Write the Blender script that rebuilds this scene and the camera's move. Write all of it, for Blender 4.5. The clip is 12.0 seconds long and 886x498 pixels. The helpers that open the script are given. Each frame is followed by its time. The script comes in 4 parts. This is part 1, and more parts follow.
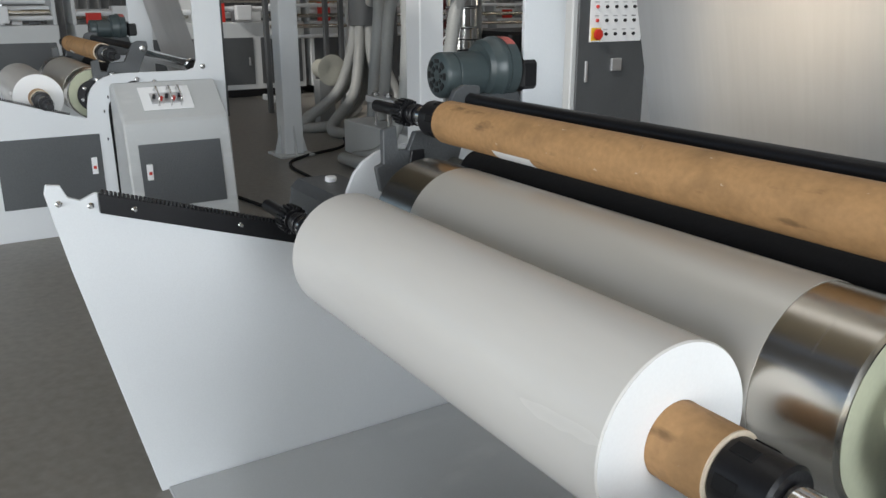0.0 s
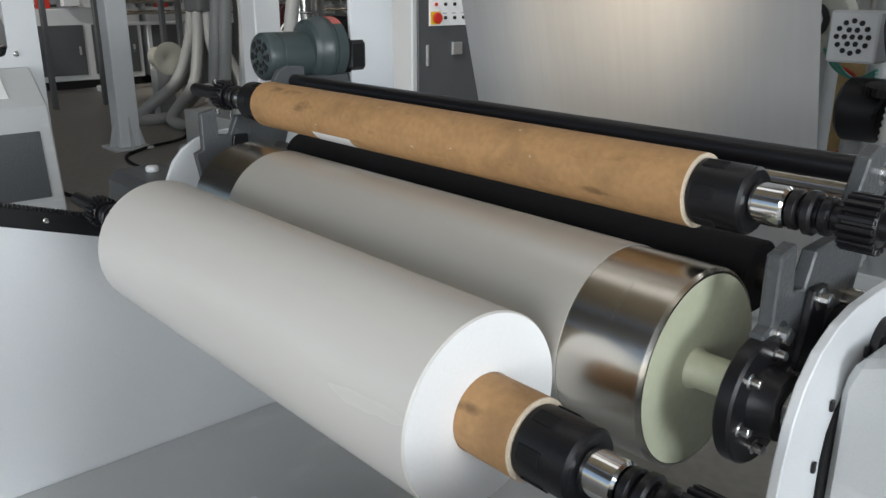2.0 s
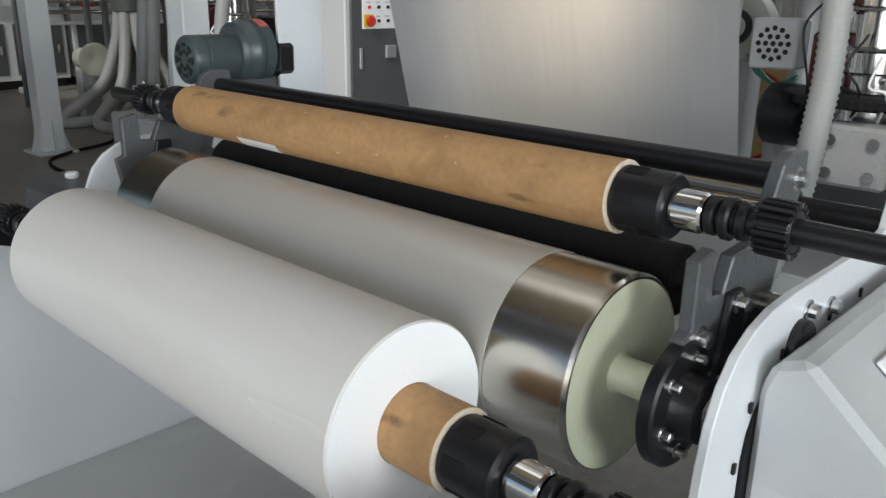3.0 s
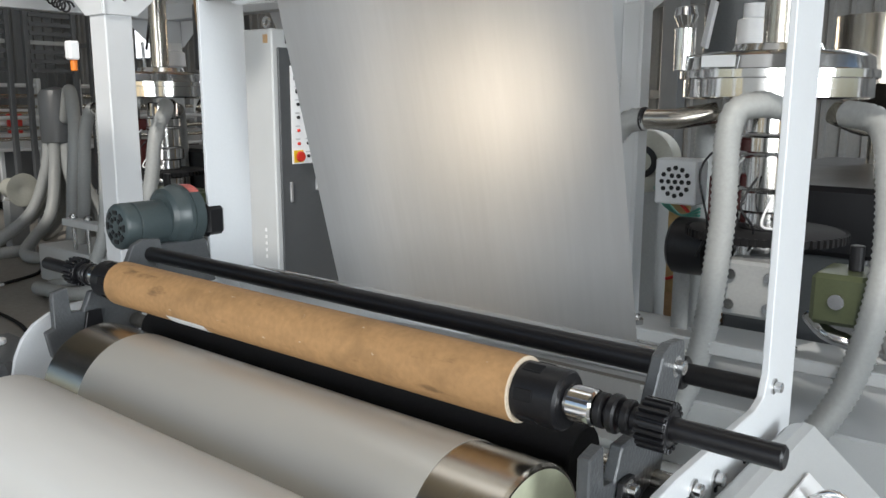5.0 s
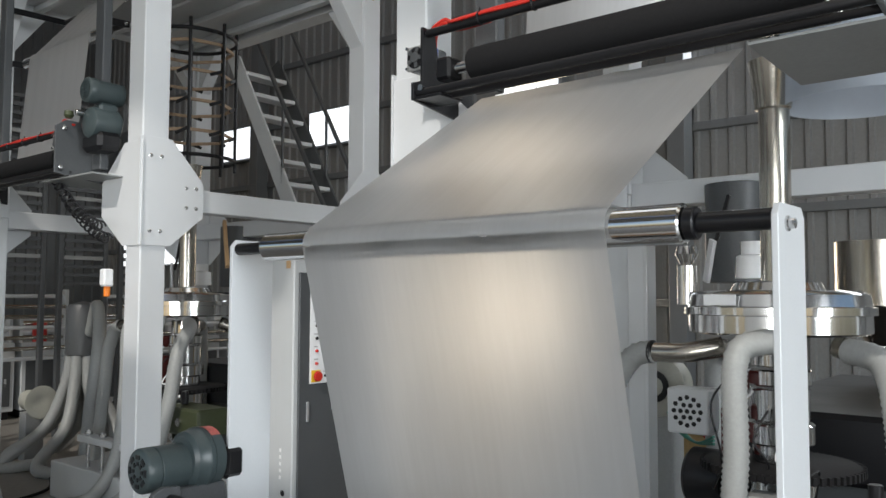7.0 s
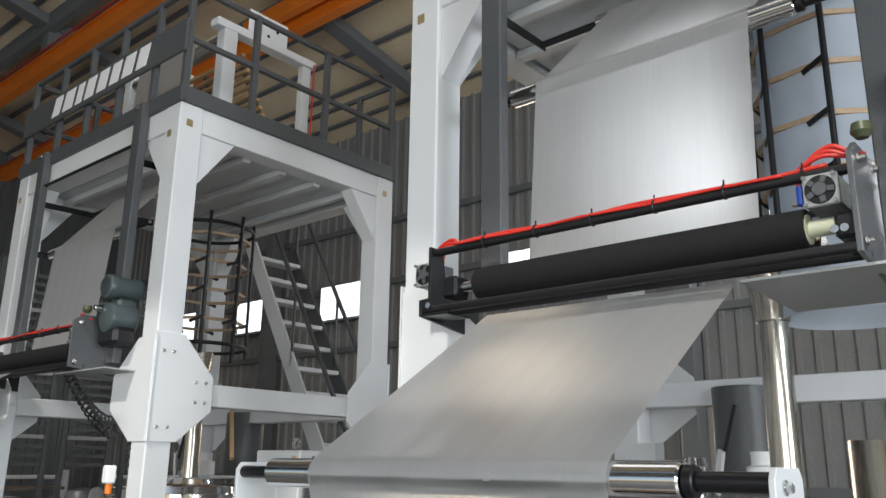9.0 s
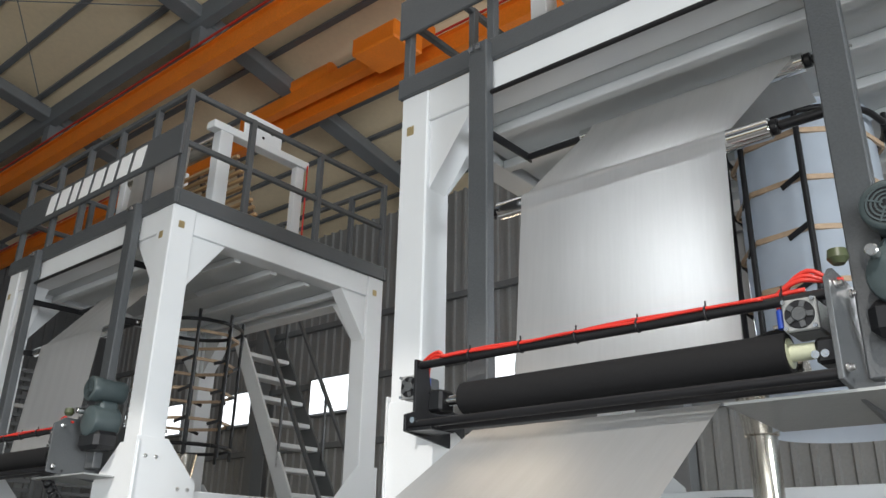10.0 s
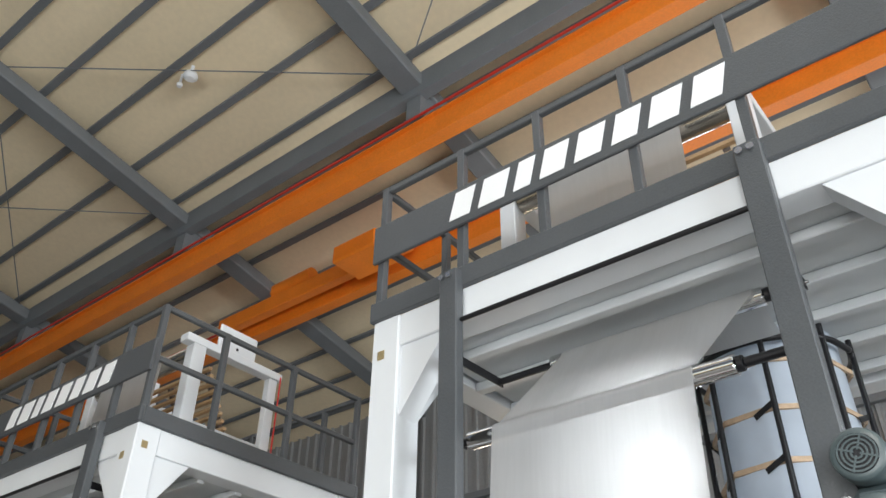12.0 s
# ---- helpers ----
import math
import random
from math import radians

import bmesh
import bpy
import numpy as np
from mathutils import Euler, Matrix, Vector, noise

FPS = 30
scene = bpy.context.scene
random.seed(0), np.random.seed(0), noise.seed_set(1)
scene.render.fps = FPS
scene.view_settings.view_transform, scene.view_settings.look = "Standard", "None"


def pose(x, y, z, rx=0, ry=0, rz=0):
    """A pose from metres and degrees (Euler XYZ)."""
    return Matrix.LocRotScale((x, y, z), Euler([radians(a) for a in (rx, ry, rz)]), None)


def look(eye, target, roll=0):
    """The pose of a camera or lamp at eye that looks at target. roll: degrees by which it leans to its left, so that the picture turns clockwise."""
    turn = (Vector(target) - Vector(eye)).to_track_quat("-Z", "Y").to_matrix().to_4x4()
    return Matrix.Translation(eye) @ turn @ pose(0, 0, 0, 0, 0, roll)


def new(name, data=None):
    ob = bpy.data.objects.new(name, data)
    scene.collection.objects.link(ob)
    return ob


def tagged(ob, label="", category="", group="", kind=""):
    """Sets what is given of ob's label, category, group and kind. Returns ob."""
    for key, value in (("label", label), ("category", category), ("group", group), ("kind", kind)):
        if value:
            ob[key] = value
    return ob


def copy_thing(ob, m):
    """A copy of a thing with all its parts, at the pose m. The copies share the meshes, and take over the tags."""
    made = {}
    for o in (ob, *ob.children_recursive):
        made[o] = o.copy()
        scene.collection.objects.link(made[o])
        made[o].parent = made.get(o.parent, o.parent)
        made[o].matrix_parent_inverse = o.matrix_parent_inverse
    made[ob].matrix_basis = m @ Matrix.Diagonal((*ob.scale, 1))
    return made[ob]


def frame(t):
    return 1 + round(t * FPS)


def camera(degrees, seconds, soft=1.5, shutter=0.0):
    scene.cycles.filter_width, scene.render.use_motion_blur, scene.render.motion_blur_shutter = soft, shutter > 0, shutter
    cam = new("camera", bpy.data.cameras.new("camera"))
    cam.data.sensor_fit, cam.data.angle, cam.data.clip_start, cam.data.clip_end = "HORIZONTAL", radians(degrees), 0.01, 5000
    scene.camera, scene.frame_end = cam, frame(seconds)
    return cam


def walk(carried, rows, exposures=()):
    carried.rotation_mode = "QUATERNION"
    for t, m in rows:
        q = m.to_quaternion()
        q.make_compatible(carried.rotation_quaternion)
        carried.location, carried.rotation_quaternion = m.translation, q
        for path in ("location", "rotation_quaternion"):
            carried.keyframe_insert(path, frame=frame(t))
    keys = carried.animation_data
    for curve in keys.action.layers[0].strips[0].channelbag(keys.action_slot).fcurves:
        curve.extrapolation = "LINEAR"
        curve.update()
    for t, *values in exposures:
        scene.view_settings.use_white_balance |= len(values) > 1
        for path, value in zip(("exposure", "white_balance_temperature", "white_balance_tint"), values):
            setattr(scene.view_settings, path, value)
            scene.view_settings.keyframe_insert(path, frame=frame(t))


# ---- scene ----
cam = camera(57.2, 12.0)
PATH = [
    (0, (1.391, -1.398, 1.303), (-0.226, -0.38, 0.713), -0.0),
    (0.5, (1.405, -1.388, 1.303), (-0.174, -0.32, 0.701), -0.2),
    (1, (1.406, -1.362, 1.293), (-0.115, -0.216, 0.681), -0.2),
    (1.5, (1.407, -1.326, 1.281), (-0.057, -0.109, 0.668), 0.0),
    (2, (1.414, -1.295, 1.272), (0.005, -0.017, 0.657), 0.2),
    (2.5, (1.424, -1.285, 1.277), (0.074, 0.054, 0.656), 0.6),
    (2.7, (1.415, -1.265, 1.27), (0.084, 0.094, 0.651), 0.8),
    (4.3, (1.471, -1.267, 1.391), (0.244, 0.233, 0.894), -0.1),
    (4.5, (1.48, -1.276, 1.412), (0.259, 0.24, 0.952), -0.0),
    (5, (1.506, -1.302, 1.474), (0.273, 0.23, 1.112), 0.2),
    (5.5, (1.514, -1.333, 1.509), (0.26, 0.206, 1.269), 0.6),
    (6, (1.522, -1.34, 1.562), (0.249, 0.197, 1.427), -0.1),
    (6.5, (1.553, -1.378, 1.607), (0.28, 0.165, 1.598), 0.1),
    (7, (1.579, -1.394, 1.652), (0.299, 0.138, 1.771), 0.2),
    (7.2, (1.583, -1.402, 1.66), (0.306, 0.127, 1.829), 0.0),
    (8.8, (1.649, -1.502, 1.834), (0.389, -0.023, 2.308), 0.6),
    (9, (1.664, -1.475, 1.854), (0.405, -0.01, 2.374), 0.8),
    (9.5, (1.687, -1.477, 1.894), (0.45, -0.034, 2.518), 1.1),
    (10, (1.721, -1.491, 1.957), (0.516, -0.07, 2.682), 1.1),
    (10.5, (1.757, -1.51, 2.011), (0.593, -0.116, 2.849), 1.0),
    (11, (1.778, -1.515, 2.053), (0.662, -0.158, 3.008), 0.5),
    (11.5, (1.802, -1.541, 2.094), (0.733, -0.222, 3.152), 0.2),
    (12, (1.802, -1.499, 2.114), (0.77, -0.227, 3.261), 0.7),
]
walk(cam, [(t, look(eye, target, roll)) for t, eye, target, roll in PATH], [(0, -0.42), (2.5, -0.5), (5.5, -0.12), (6.5, -0.4), (7.5, -0.42), (9, -0.2), (10.5, 0.06), (12, 0.36)])

ZF = -0.19         # floor level
STEP = -5.16       # spacing of the two film lines

# ---- light ----
world = bpy.data.worlds.new("sky")
scene.world = world
world.use_nodes = True
wn = world.node_tree.nodes
sky = wn.new("ShaderNodeTexSky")
sky.sky_type, sky.sun_disc, sky.sun_elevation, sky.sun_rotation = "NISHITA", False, radians(42), radians(160)
wn["Background"].inputs["Strength"].default_value = 0.13
world.node_tree.links.new(sky.outputs[0], wn["Background"].inputs["Color"])
sun = new("sun", bpy.data.lights.new("sun", "SUN"))
sun.data.energy, sun.data.angle, sun.data.color = 2.5, radians(0.6), (1.0, 0.95, 0.88)
sun.matrix_world = look((6, -16, 15), (0, 0, 0))


def area(name, eye, target, sx, sy, watts, color=(1, 1, 1)):
    lamp = bpy.data.lights.new(name, "AREA")
    lamp.shape, lamp.size, lamp.size_y, lamp.energy, lamp.color = "RECTANGLE", sx, sy, watts, color
    ob = new(name, lamp)
    ob.matrix_world = look(eye, target)
    return ob


# daylight through the open hall doors, then lamps added without a seen source
area("door_light", (4.6, -9.7, 2.2), (0, 2, 1.0), 8.5, 4.0, 860, (0.93, 0.97, 1.0))
area("side_light", (13.7, -2.5, 3.2), (0, 0.5, 1.0), 5, 4.0, 1550, (0.90, 0.96, 1.0))
# warm lamp added behind the film for its glow; no door is built
area("north_backlight", (-5.7, 11.3, 2.0), (0, 1.0, 1.6), 2.2, 1.6, 88, (1.0, 0.84, 0.64))
# lamp added to light the upper film from behind, for an assumed window strip
area("assumed_window_light", (0.5, 11.55, 6.1), (0, 1.6, 3.4), 9, 1.0, 300, (0.9, 0.95, 1.0))
# weak fill lamps added overhead, below the closed roof
area("overhead_fill", (1, 0.5, 9.2), (1, 1.5, 0), 14, 2.0, 130, (0.96, 0.98, 1.0))
area("overhead_fill", (-9, 3, 9.2), (-9, 3.5, 0), 10, 2.0, 45, (0.96, 0.98, 1.0))


# ---- materials ----
def mat(name, color, rough=0.5, metal=0.0, vary=0.12, grain=60.0, bump=0.05, blotch=2.5, stretch=None, trans=0.0, spec=0.5):
    m = bpy.data.materials.new(name)
    m.use_nodes = True
    nt = m.node_tree
    b = nt.nodes["Principled BSDF"]
    tc = nt.nodes.new("ShaderNodeTexCoord")
    src = tc.outputs["Object"]
    if stretch:
        mp = nt.nodes.new("ShaderNodeMapping")
        mp.inputs["Scale"].default_value = stretch
        nt.links.new(src, mp.inputs[0])
        src = mp.outputs[0]
    big, fine = nt.nodes.new("ShaderNodeTexNoise"), nt.nodes.new("ShaderNodeTexNoise")
    big.inputs["Scale"].default_value, fine.inputs["Scale"].default_value = blotch, grain
    big.inputs["Detail"].default_value, fine.inputs["Detail"].default_value = 5, 3
    nt.links.new(src, big.inputs["Vector"])
    nt.links.new(src, fine.inputs["Vector"])
    add = nt.nodes.new("ShaderNodeMath")
    add.operation = "ADD"
    nt.links.new(big.outputs["Fac"], add.inputs[0])
    nt.links.new(fine.outputs["Fac"], add.inputs[1])
    ramp = nt.nodes.new("ShaderNodeMapRange")
    ramp.inputs["From Min"].default_value, ramp.inputs["From Max"].default_value = 0.6, 1.4
    ramp.inputs["To Min"].default_value, ramp.inputs["To Max"].default_value = 1 - vary, 1 + vary
    nt.links.new(add.outputs[0], ramp.inputs["Value"])
    mul = nt.nodes.new("ShaderNodeMixRGB")
    mul.blend_type = "MULTIPLY"
    mul.inputs[0].default_value = 1.0
    mul.inputs[1].default_value = (*color, 1)
    nt.links.new(ramp.outputs[0], mul.inputs[2])
    nt.links.new(mul.outputs[0], b.inputs["Base Color"])
    b.inputs["Roughness"].default_value, b.inputs["Metallic"].default_value = rough, metal
    b.inputs["Specular IOR Level"].default_value = spec
    rr = nt.nodes.new("ShaderNodeMapRange")
    rr.inputs["To Min"].default_value, rr.inputs["To Max"].default_value = max(0.02, rough - (0.08 if vary > 0.03 else 0.01)), min(1, rough + (0.08 if vary > 0.03 else 0.01))
    nt.links.new(big.outputs["Fac"], rr.inputs["Value"])
    nt.links.new(rr.outputs[0], b.inputs["Roughness"])
    if bump:
        bp = nt.nodes.new("ShaderNodeBump")
        bp.inputs["Strength"].default_value, bp.inputs["Distance"].default_value = bump, 0.01
        nt.links.new(fine.outputs["Fac"], bp.inputs["Height"])
        nt.links.new(bp.outputs[0], b.inputs["Normal"])
    if trans:
        tr, mix = nt.nodes.new("ShaderNodeBsdfTranslucent"), nt.nodes.new("ShaderNodeMixShader")
        mix.inputs[0].default_value = trans
        nt.links.new(mul.outputs[0], tr.inputs["Color"])
        out = nt.nodes["Material Output"]
        nt.links.new(b.outputs[0], mix.inputs[1])
        nt.links.new(tr.outputs[0], mix.inputs[2])
        nt.links.new(mix.outputs[0], out.inputs["Surface"])
    return m


WHITE = mat("white_powder_paint", (0.68, 0.70, 0.72), 0.42, vary=0.05, grain=300, bump=0.03)
WHITE_OLD = mat("grey_white_paint", (0.55, 0.57, 0.58), 0.45, vary=0.08, grain=200, bump=0.03)
GREY = mat("dark_grey_paint", (0.075, 0.08, 0.085), 0.36, vary=0.15, grain=110, bump=0.22)
MIDGREY = mat("mid_grey_paint", (0.30, 0.31, 0.31), 0.5, vary=0.1)
BLACK = mat("black_oxide_steel", (0.012, 0.012, 0.014), 0.38, 0.3, vary=0.2, grain=120)
RUBBER = mat("black_rubber", (0.009, 0.009, 0.010), 0.8, vary=0.2, grain=90, bump=0.1, spec=0.25)
CHROME = mat("polished_chrome", (0.72, 0.72, 0.72), 0.13, 1.0, vary=0.05, grain=40, bump=0.0, stretch=(60, 1, 1))
STEEL = mat("brushed_steel", (0.50, 0.47, 0.42), 0.24, 1.0, vary=0.05, grain=30, bump=0.0, stretch=(60, 1, 1))
BOLT = mat("zinc_bolt", (0.6, 0.6, 0.6), 0.25, 1.0, vary=0.1, bump=0.0)
CARD = mat("brown_cardboard", (0.43, 0.25, 0.115), 0.62, vary=0.18, grain=70, bump=0.05, blotch=7, spec=0.3)
CARD_EDGE = mat("cardboard_edge", (0.62, 0.52, 0.40), 0.8, vary=0.15, grain=150, bump=0.2)


def smudges(m, dark, scale, lo, hi, amount, stretch=(1, 1, 1)):
    """Soft dirt marks with their own shape, over a material's colour."""
    nt = m.node_tree
    b = nt.nodes["Principled BSDF"]
    old = b.inputs["Base Color"].links[0].from_socket
    tc, mp, nz, rg, mx = (nt.nodes.new("ShaderNode" + k) for k in ("TexCoord", "Mapping", "TexNoise", "MapRange", "MixRGB"))
    mp.inputs["Scale"].default_value = stretch
    nz.inputs["Scale"].default_value, nz.inputs["Detail"].default_value = scale, 4
    rg.inputs["From Min"].default_value, rg.inputs["From Max"].default_value, rg.inputs["To Max"].default_value = lo, hi, amount
    mx.inputs[2].default_value = (*dark, 1)
    for p, q in ((tc.outputs["Object"], mp.inputs[0]), (mp.outputs[0], nz.inputs["Vector"]), (nz.outputs["Fac"], rg.inputs["Value"]), (rg.outputs[0], mx.inputs[0]), (old, mx.inputs[1]), (mx.outputs[0], b.inputs["Base Color"])):
        nt.links.new(p, q)


smudges(CARD, (0.22, 0.13, 0.06), 9, 0.53, 0.70, 0.6, (0.7, 1, 1))
smudges(CARD, (0.12, 0.07, 0.035), 17, 0.63, 0.72, 0.7, (0.4, 1.3, 1.3))
smudges(CARD, (0.75, 0.66, 0.52), 60, 0.72, 0.76, 0.6, (0.5, 1, 1))
COVER = mat("scuffed_silver_grey_paint", (0.50, 0.515, 0.52), 0.38, 0.05, vary=0.06, grain=240, bump=0.06)
smudges(COVER, (0.66, 0.66, 0.65), 6, 0.58, 0.74, 0.45, (1, 0.5, 2.5))
BLUE = mat("blue_plastic_fitting", (0.02, 0.06, 0.35), 0.35, vary=0.1, bump=0.0)
ROLL = mat("white_film_roll", (0.66, 0.645, 0.615), 0.27, vary=0.015, grain=12, bump=0.0, blotch=1.5, stretch=(0.6, 3, 3))
ROLL_END = mat("white_film_roll_end", (0.9, 0.905, 0.91), 0.45, vary=0.03, grain=160, bump=0.02)
FILM = mat("milky_plastic_film", (0.60, 0.605, 0.61), 0.22, 0.12, vary=0.05, grain=11, bump=0.09, blotch=1.5, stretch=(6, 0.4, 0.4), trans=0.52, spec=0.9)
ft = FILM.node_tree
thru, blend = ft.nodes.new("ShaderNodeBsdfRefraction"), ft.nodes.new("ShaderNodeMixShader")
thru.inputs["IOR"].default_value, thru.inputs["Roughness"].default_value, thru.inputs["Color"].default_value = 1.25, 0.68, (0.93, 0.92, 0.90, 1)
blend.inputs[0].default_value = 0.2
ft.links.new(ft.nodes["Material Output"].inputs["Surface"].links[0].from_socket, blend.inputs[1])
ft.links.new(thru.outputs[0], blend.inputs[2])
ft.links.new(blend.outputs[0], ft.nodes["Material Output"].inputs["Surface"])
FILM.node_tree.nodes["Principled BSDF"].inputs["Coat Weight"].default_value = 0.5
FILM.node_tree.nodes["Principled BSDF"].inputs["Coat Roughness"].default_value = 0.16
DRUMFILM = mat("film_on_drum", (0.52, 0.50, 0.46), 0.3, 0.25, vary=0.02, grain=8, bump=0.0)
BLOWER = mat("dull_cream_enamel", (0.42, 0.42, 0.37), 0.4, vary=0.1)
LEAD = mat("green_wire", (0.05, 0.22, 0.17), 0.4, bump=0.0)
DARKRED = mat("dark_red_paint", (0.085, 0.012, 0.01), 0.5)
BRASS = mat("dull_brass_plate", (0.42, 0.33, 0.17), 0.4, 0.5, vary=0.35, grain=120)
CREAM = mat("cream_primer", (0.50, 0.52, 0.38), 0.4, vary=0.08, bump=0.02)
MOTOR = mat("teal_grey_motor_paint", (0.05, 0.068, 0.072), 0.38, vary=0.12, grain=150)
GREEN = mat("olive_green_paint", (0.055, 0.066, 0.032), 0.4, vary=0.15)
RED = mat("red_plastic", (0.55, 0.03, 0.02), 0.35, vary=0.1, bump=0.0)
ORANGE = mat("orange_crane_paint", (0.85, 0.22, 0.015), 0.5, vary=0.12, grain=30)
HOSE = mat("grey_hose", (0.33, 0.34, 0.335), 0.45, vary=0.1)
WOOD = mat("light_wood", (0.52, 0.34, 0.18), 0.6, vary=0.2, grain=30, stretch=(1, 6, 6))
SLATWOOD = mat("weathered_wood", (0.42, 0.30, 0.20), 0.65, vary=0.25, grain=30)
CRATE = mat("plywood", (0.50, 0.36, 0.17), 0.7, vary=0.2, grain=25)
BUBBLE = mat("blue_white_film_bubble", (0.60, 0.66, 0.74), 0.15, vary=0.08, grain=6, bump=0.1, trans=0.45)
FLOOR = mat("worn_concrete", (0.215, 0.203, 0.183), 0.42, vary=0.22, grain=25, bump=0.05, blotch=0.7)
WALL = mat("grey_wall_sheet", (0.27, 0.275, 0.275), 0.55, vary=0.1, grain=20)
ROOF = mat("cream_roof_sheet", (0.86, 0.72, 0.50), 0.6, vary=0.06, grain=10, blotch=0.5)
BEAM = mat("grey_steel_beam", (0.17, 0.18, 0.19), 0.5, vary=0.12)
LABELW = mat("white_print", (0.85, 0.86, 0.87), 0.4, vary=0.02, bump=0.0)
SILVER = mat("silver_switch_plate", (0.55, 0.56, 0.58), 0.3, 0.7, vary=0.08)
GLASS = mat("bright_window_pane", (0.8, 0.85, 0.9), 0.3, vary=0.02, bump=0.0, trans=0.9)
glow = bpy.data.materials.new("daylit_window")
glow.use_nodes = True
glow.node_tree.nodes["Principled BSDF"].inputs["Emission Color"].default_value = (0.92, 0.96, 1, 1)
glow.node_tree.nodes["Principled BSDF"].inputs["Emission Strength"].default_value = 2.2


# ---- builders ----
def part(name, bm, material, parent=None, label=""):
    me = bpy.data.meshes.new(name)
    bm.normal_update()
    bm.to_mesh(me)
    bm.free()
    me.materials.append(material)
    ob = new(name, me)
    ob.parent = parent
    if label:
        ob["label"] = label
    return ob


def thing(name, label, category, group="", at=(0, 0, 0)):
    ob = new(name)
    ob.location = at
    return tagged(ob, label, category, group)


def bevel(bm, r, seg=2):
    if r:
        bmesh.ops.bevel(bm, geom=bm.edges[:], offset=r, segments=seg, affect="EDGES", profile=0.5)
    return bm


def box(x0, x1, y0, y1, z0, z1, r=0.006, bm=None):
    b = bmesh.new()
    bmesh.ops.create_cube(b, size=1, matrix=Matrix.Translation(((x0 + x1) / 2, (y0 + y1) / 2, (z0 + z1) / 2)) @ Matrix.Diagonal((x1 - x0, y1 - y0, z1 - z0, 1)))
    bevel(b, min(r, 0.3 * min(x1 - x0, y1 - y0, z1 - z0)), 1)
    return b


AX = {"x": Matrix.Rotation(radians(90), 4, "Y"), "y": Matrix.Rotation(radians(-90), 4, "X"), "z": Matrix.Identity(4)}


def lathe(axis, at, profile, seg=48, smooth=True):
    """profile: (distance along the axis, radius); closed at both ends where the radius is 0."""
    b = bmesh.new()
    rings = []
    for d, r in profile:
        if r <= 0:
            rings.append([b.verts.new((0, 0, d))])
        else:
            rings.append([b.verts.new((r * math.cos(2 * math.pi * k / seg), r * math.sin(2 * math.pi * k / seg), d)) for k in range(seg)])
    for p, q in zip(rings, rings[1:]):
        for k in range(seg):
            j = (k + 1) % seg
            if len(p) == 1 and len(q) == 1:
                continue
            f = [p[0], q[j], q[k]] if len(p) == 1 else [p[k], p[j], q[0]] if len(q) == 1 else [p[k], p[j], q[j], q[k]]
            b.faces.new(f)
    bmesh.ops.recalc_face_normals(b, faces=b.faces[:])
    for f in b.faces:
        f.smooth = smooth
    for e in b.edges:
        if len(e.link_faces) == 2 and e.calc_face_angle(0) > 0.6:
            e.smooth = False
    b.transform(Matrix.Translation(at) @ AX[axis])
    return b


def rod(axis, at, length, r, seg=32, c=0.004):
    c = min(c, r * 0.3, length * 0.3)
    return lathe(axis, at, [(0, 0), (0, r - c), (c, r), (length - c, r), (length, r - c), (length, 0)], seg)


def prism(outline, x0, x1, r=0.004, axis="x"):
    """A plate with that outline of (y, z), from x0 to x1; axis y: outline of (x, z), from y0 to y1."""
    b = bmesh.new()
    f = b.faces.new([b.verts.new((x0, p, q) if axis == "x" else (p, x0, q)) for p, q in outline])
    ext = bmesh.ops.extrude_face_region(b, geom=[f])
    move = (x1 - x0, 0, 0) if axis == "x" else (0, x1 - x0, 0)
    bmesh.ops.translate(b, vec=move, verts=[v for v in ext["geom"] if isinstance(v, bmesh.types.BMVert)])
    bmesh.ops.recalc_face_normals(b, faces=b.faces[:])
    return bevel(b, r, 1)


def sweep(points, r, seg=10, rib=0.0, pitch=0.025, close=False):
    """A hose along a smooth line through the points; rib: the height of its corrugation."""
    pts = [Vector(p) for p in points]
    line = []
    for k in range(len(pts) - 1):
        p0, p1, p2, p3 = pts[max(k - 1, 0)], pts[k], pts[k + 1], pts[min(k + 2, len(pts) - 1)]
        n = max(4, int((p2 - p1).length / (pitch / 2 if rib else max(0.03, r))))
        n = min(n, 150)
        for i in range(n):
            t = i / n
            line.append(0.5 * (2 * p1 + (p2 - p0) * t + (2 * p0 - 5 * p1 + 4 * p2 - p3) * t * t + (3 * p1 - p0 - 3 * p2 + p3) * t ** 3))
    line.append(pts[-1])
    b, rings, up = bmesh.new(), [], Vector((0.3, 0.2, 1)).normalized()
    for k, p in enumerate(line):
        d = (line[min(k + 1, len(line) - 1)] - line[max(k - 1, 0)]).normalized()
        u = (up - d * up.dot(d)).normalized()
        v = d.cross(u)
        up = u
        rr = r + (rib if k % 2 else 0)
        rings.append([b.verts.new(p + rr * (math.cos(6.28318 * i / seg) * u + math.sin(6.28318 * i / seg) * v)) for i in range(seg)])
    for p, q in zip(rings, rings[1:]):
        for i in range(seg):
            b.faces.new([p[i], p[(i + 1) % seg], q[(i + 1) % seg], q[i]]).smooth = True
    b.faces.new(rings[0][::-1])
    b.faces.new(rings[-1])
    return b


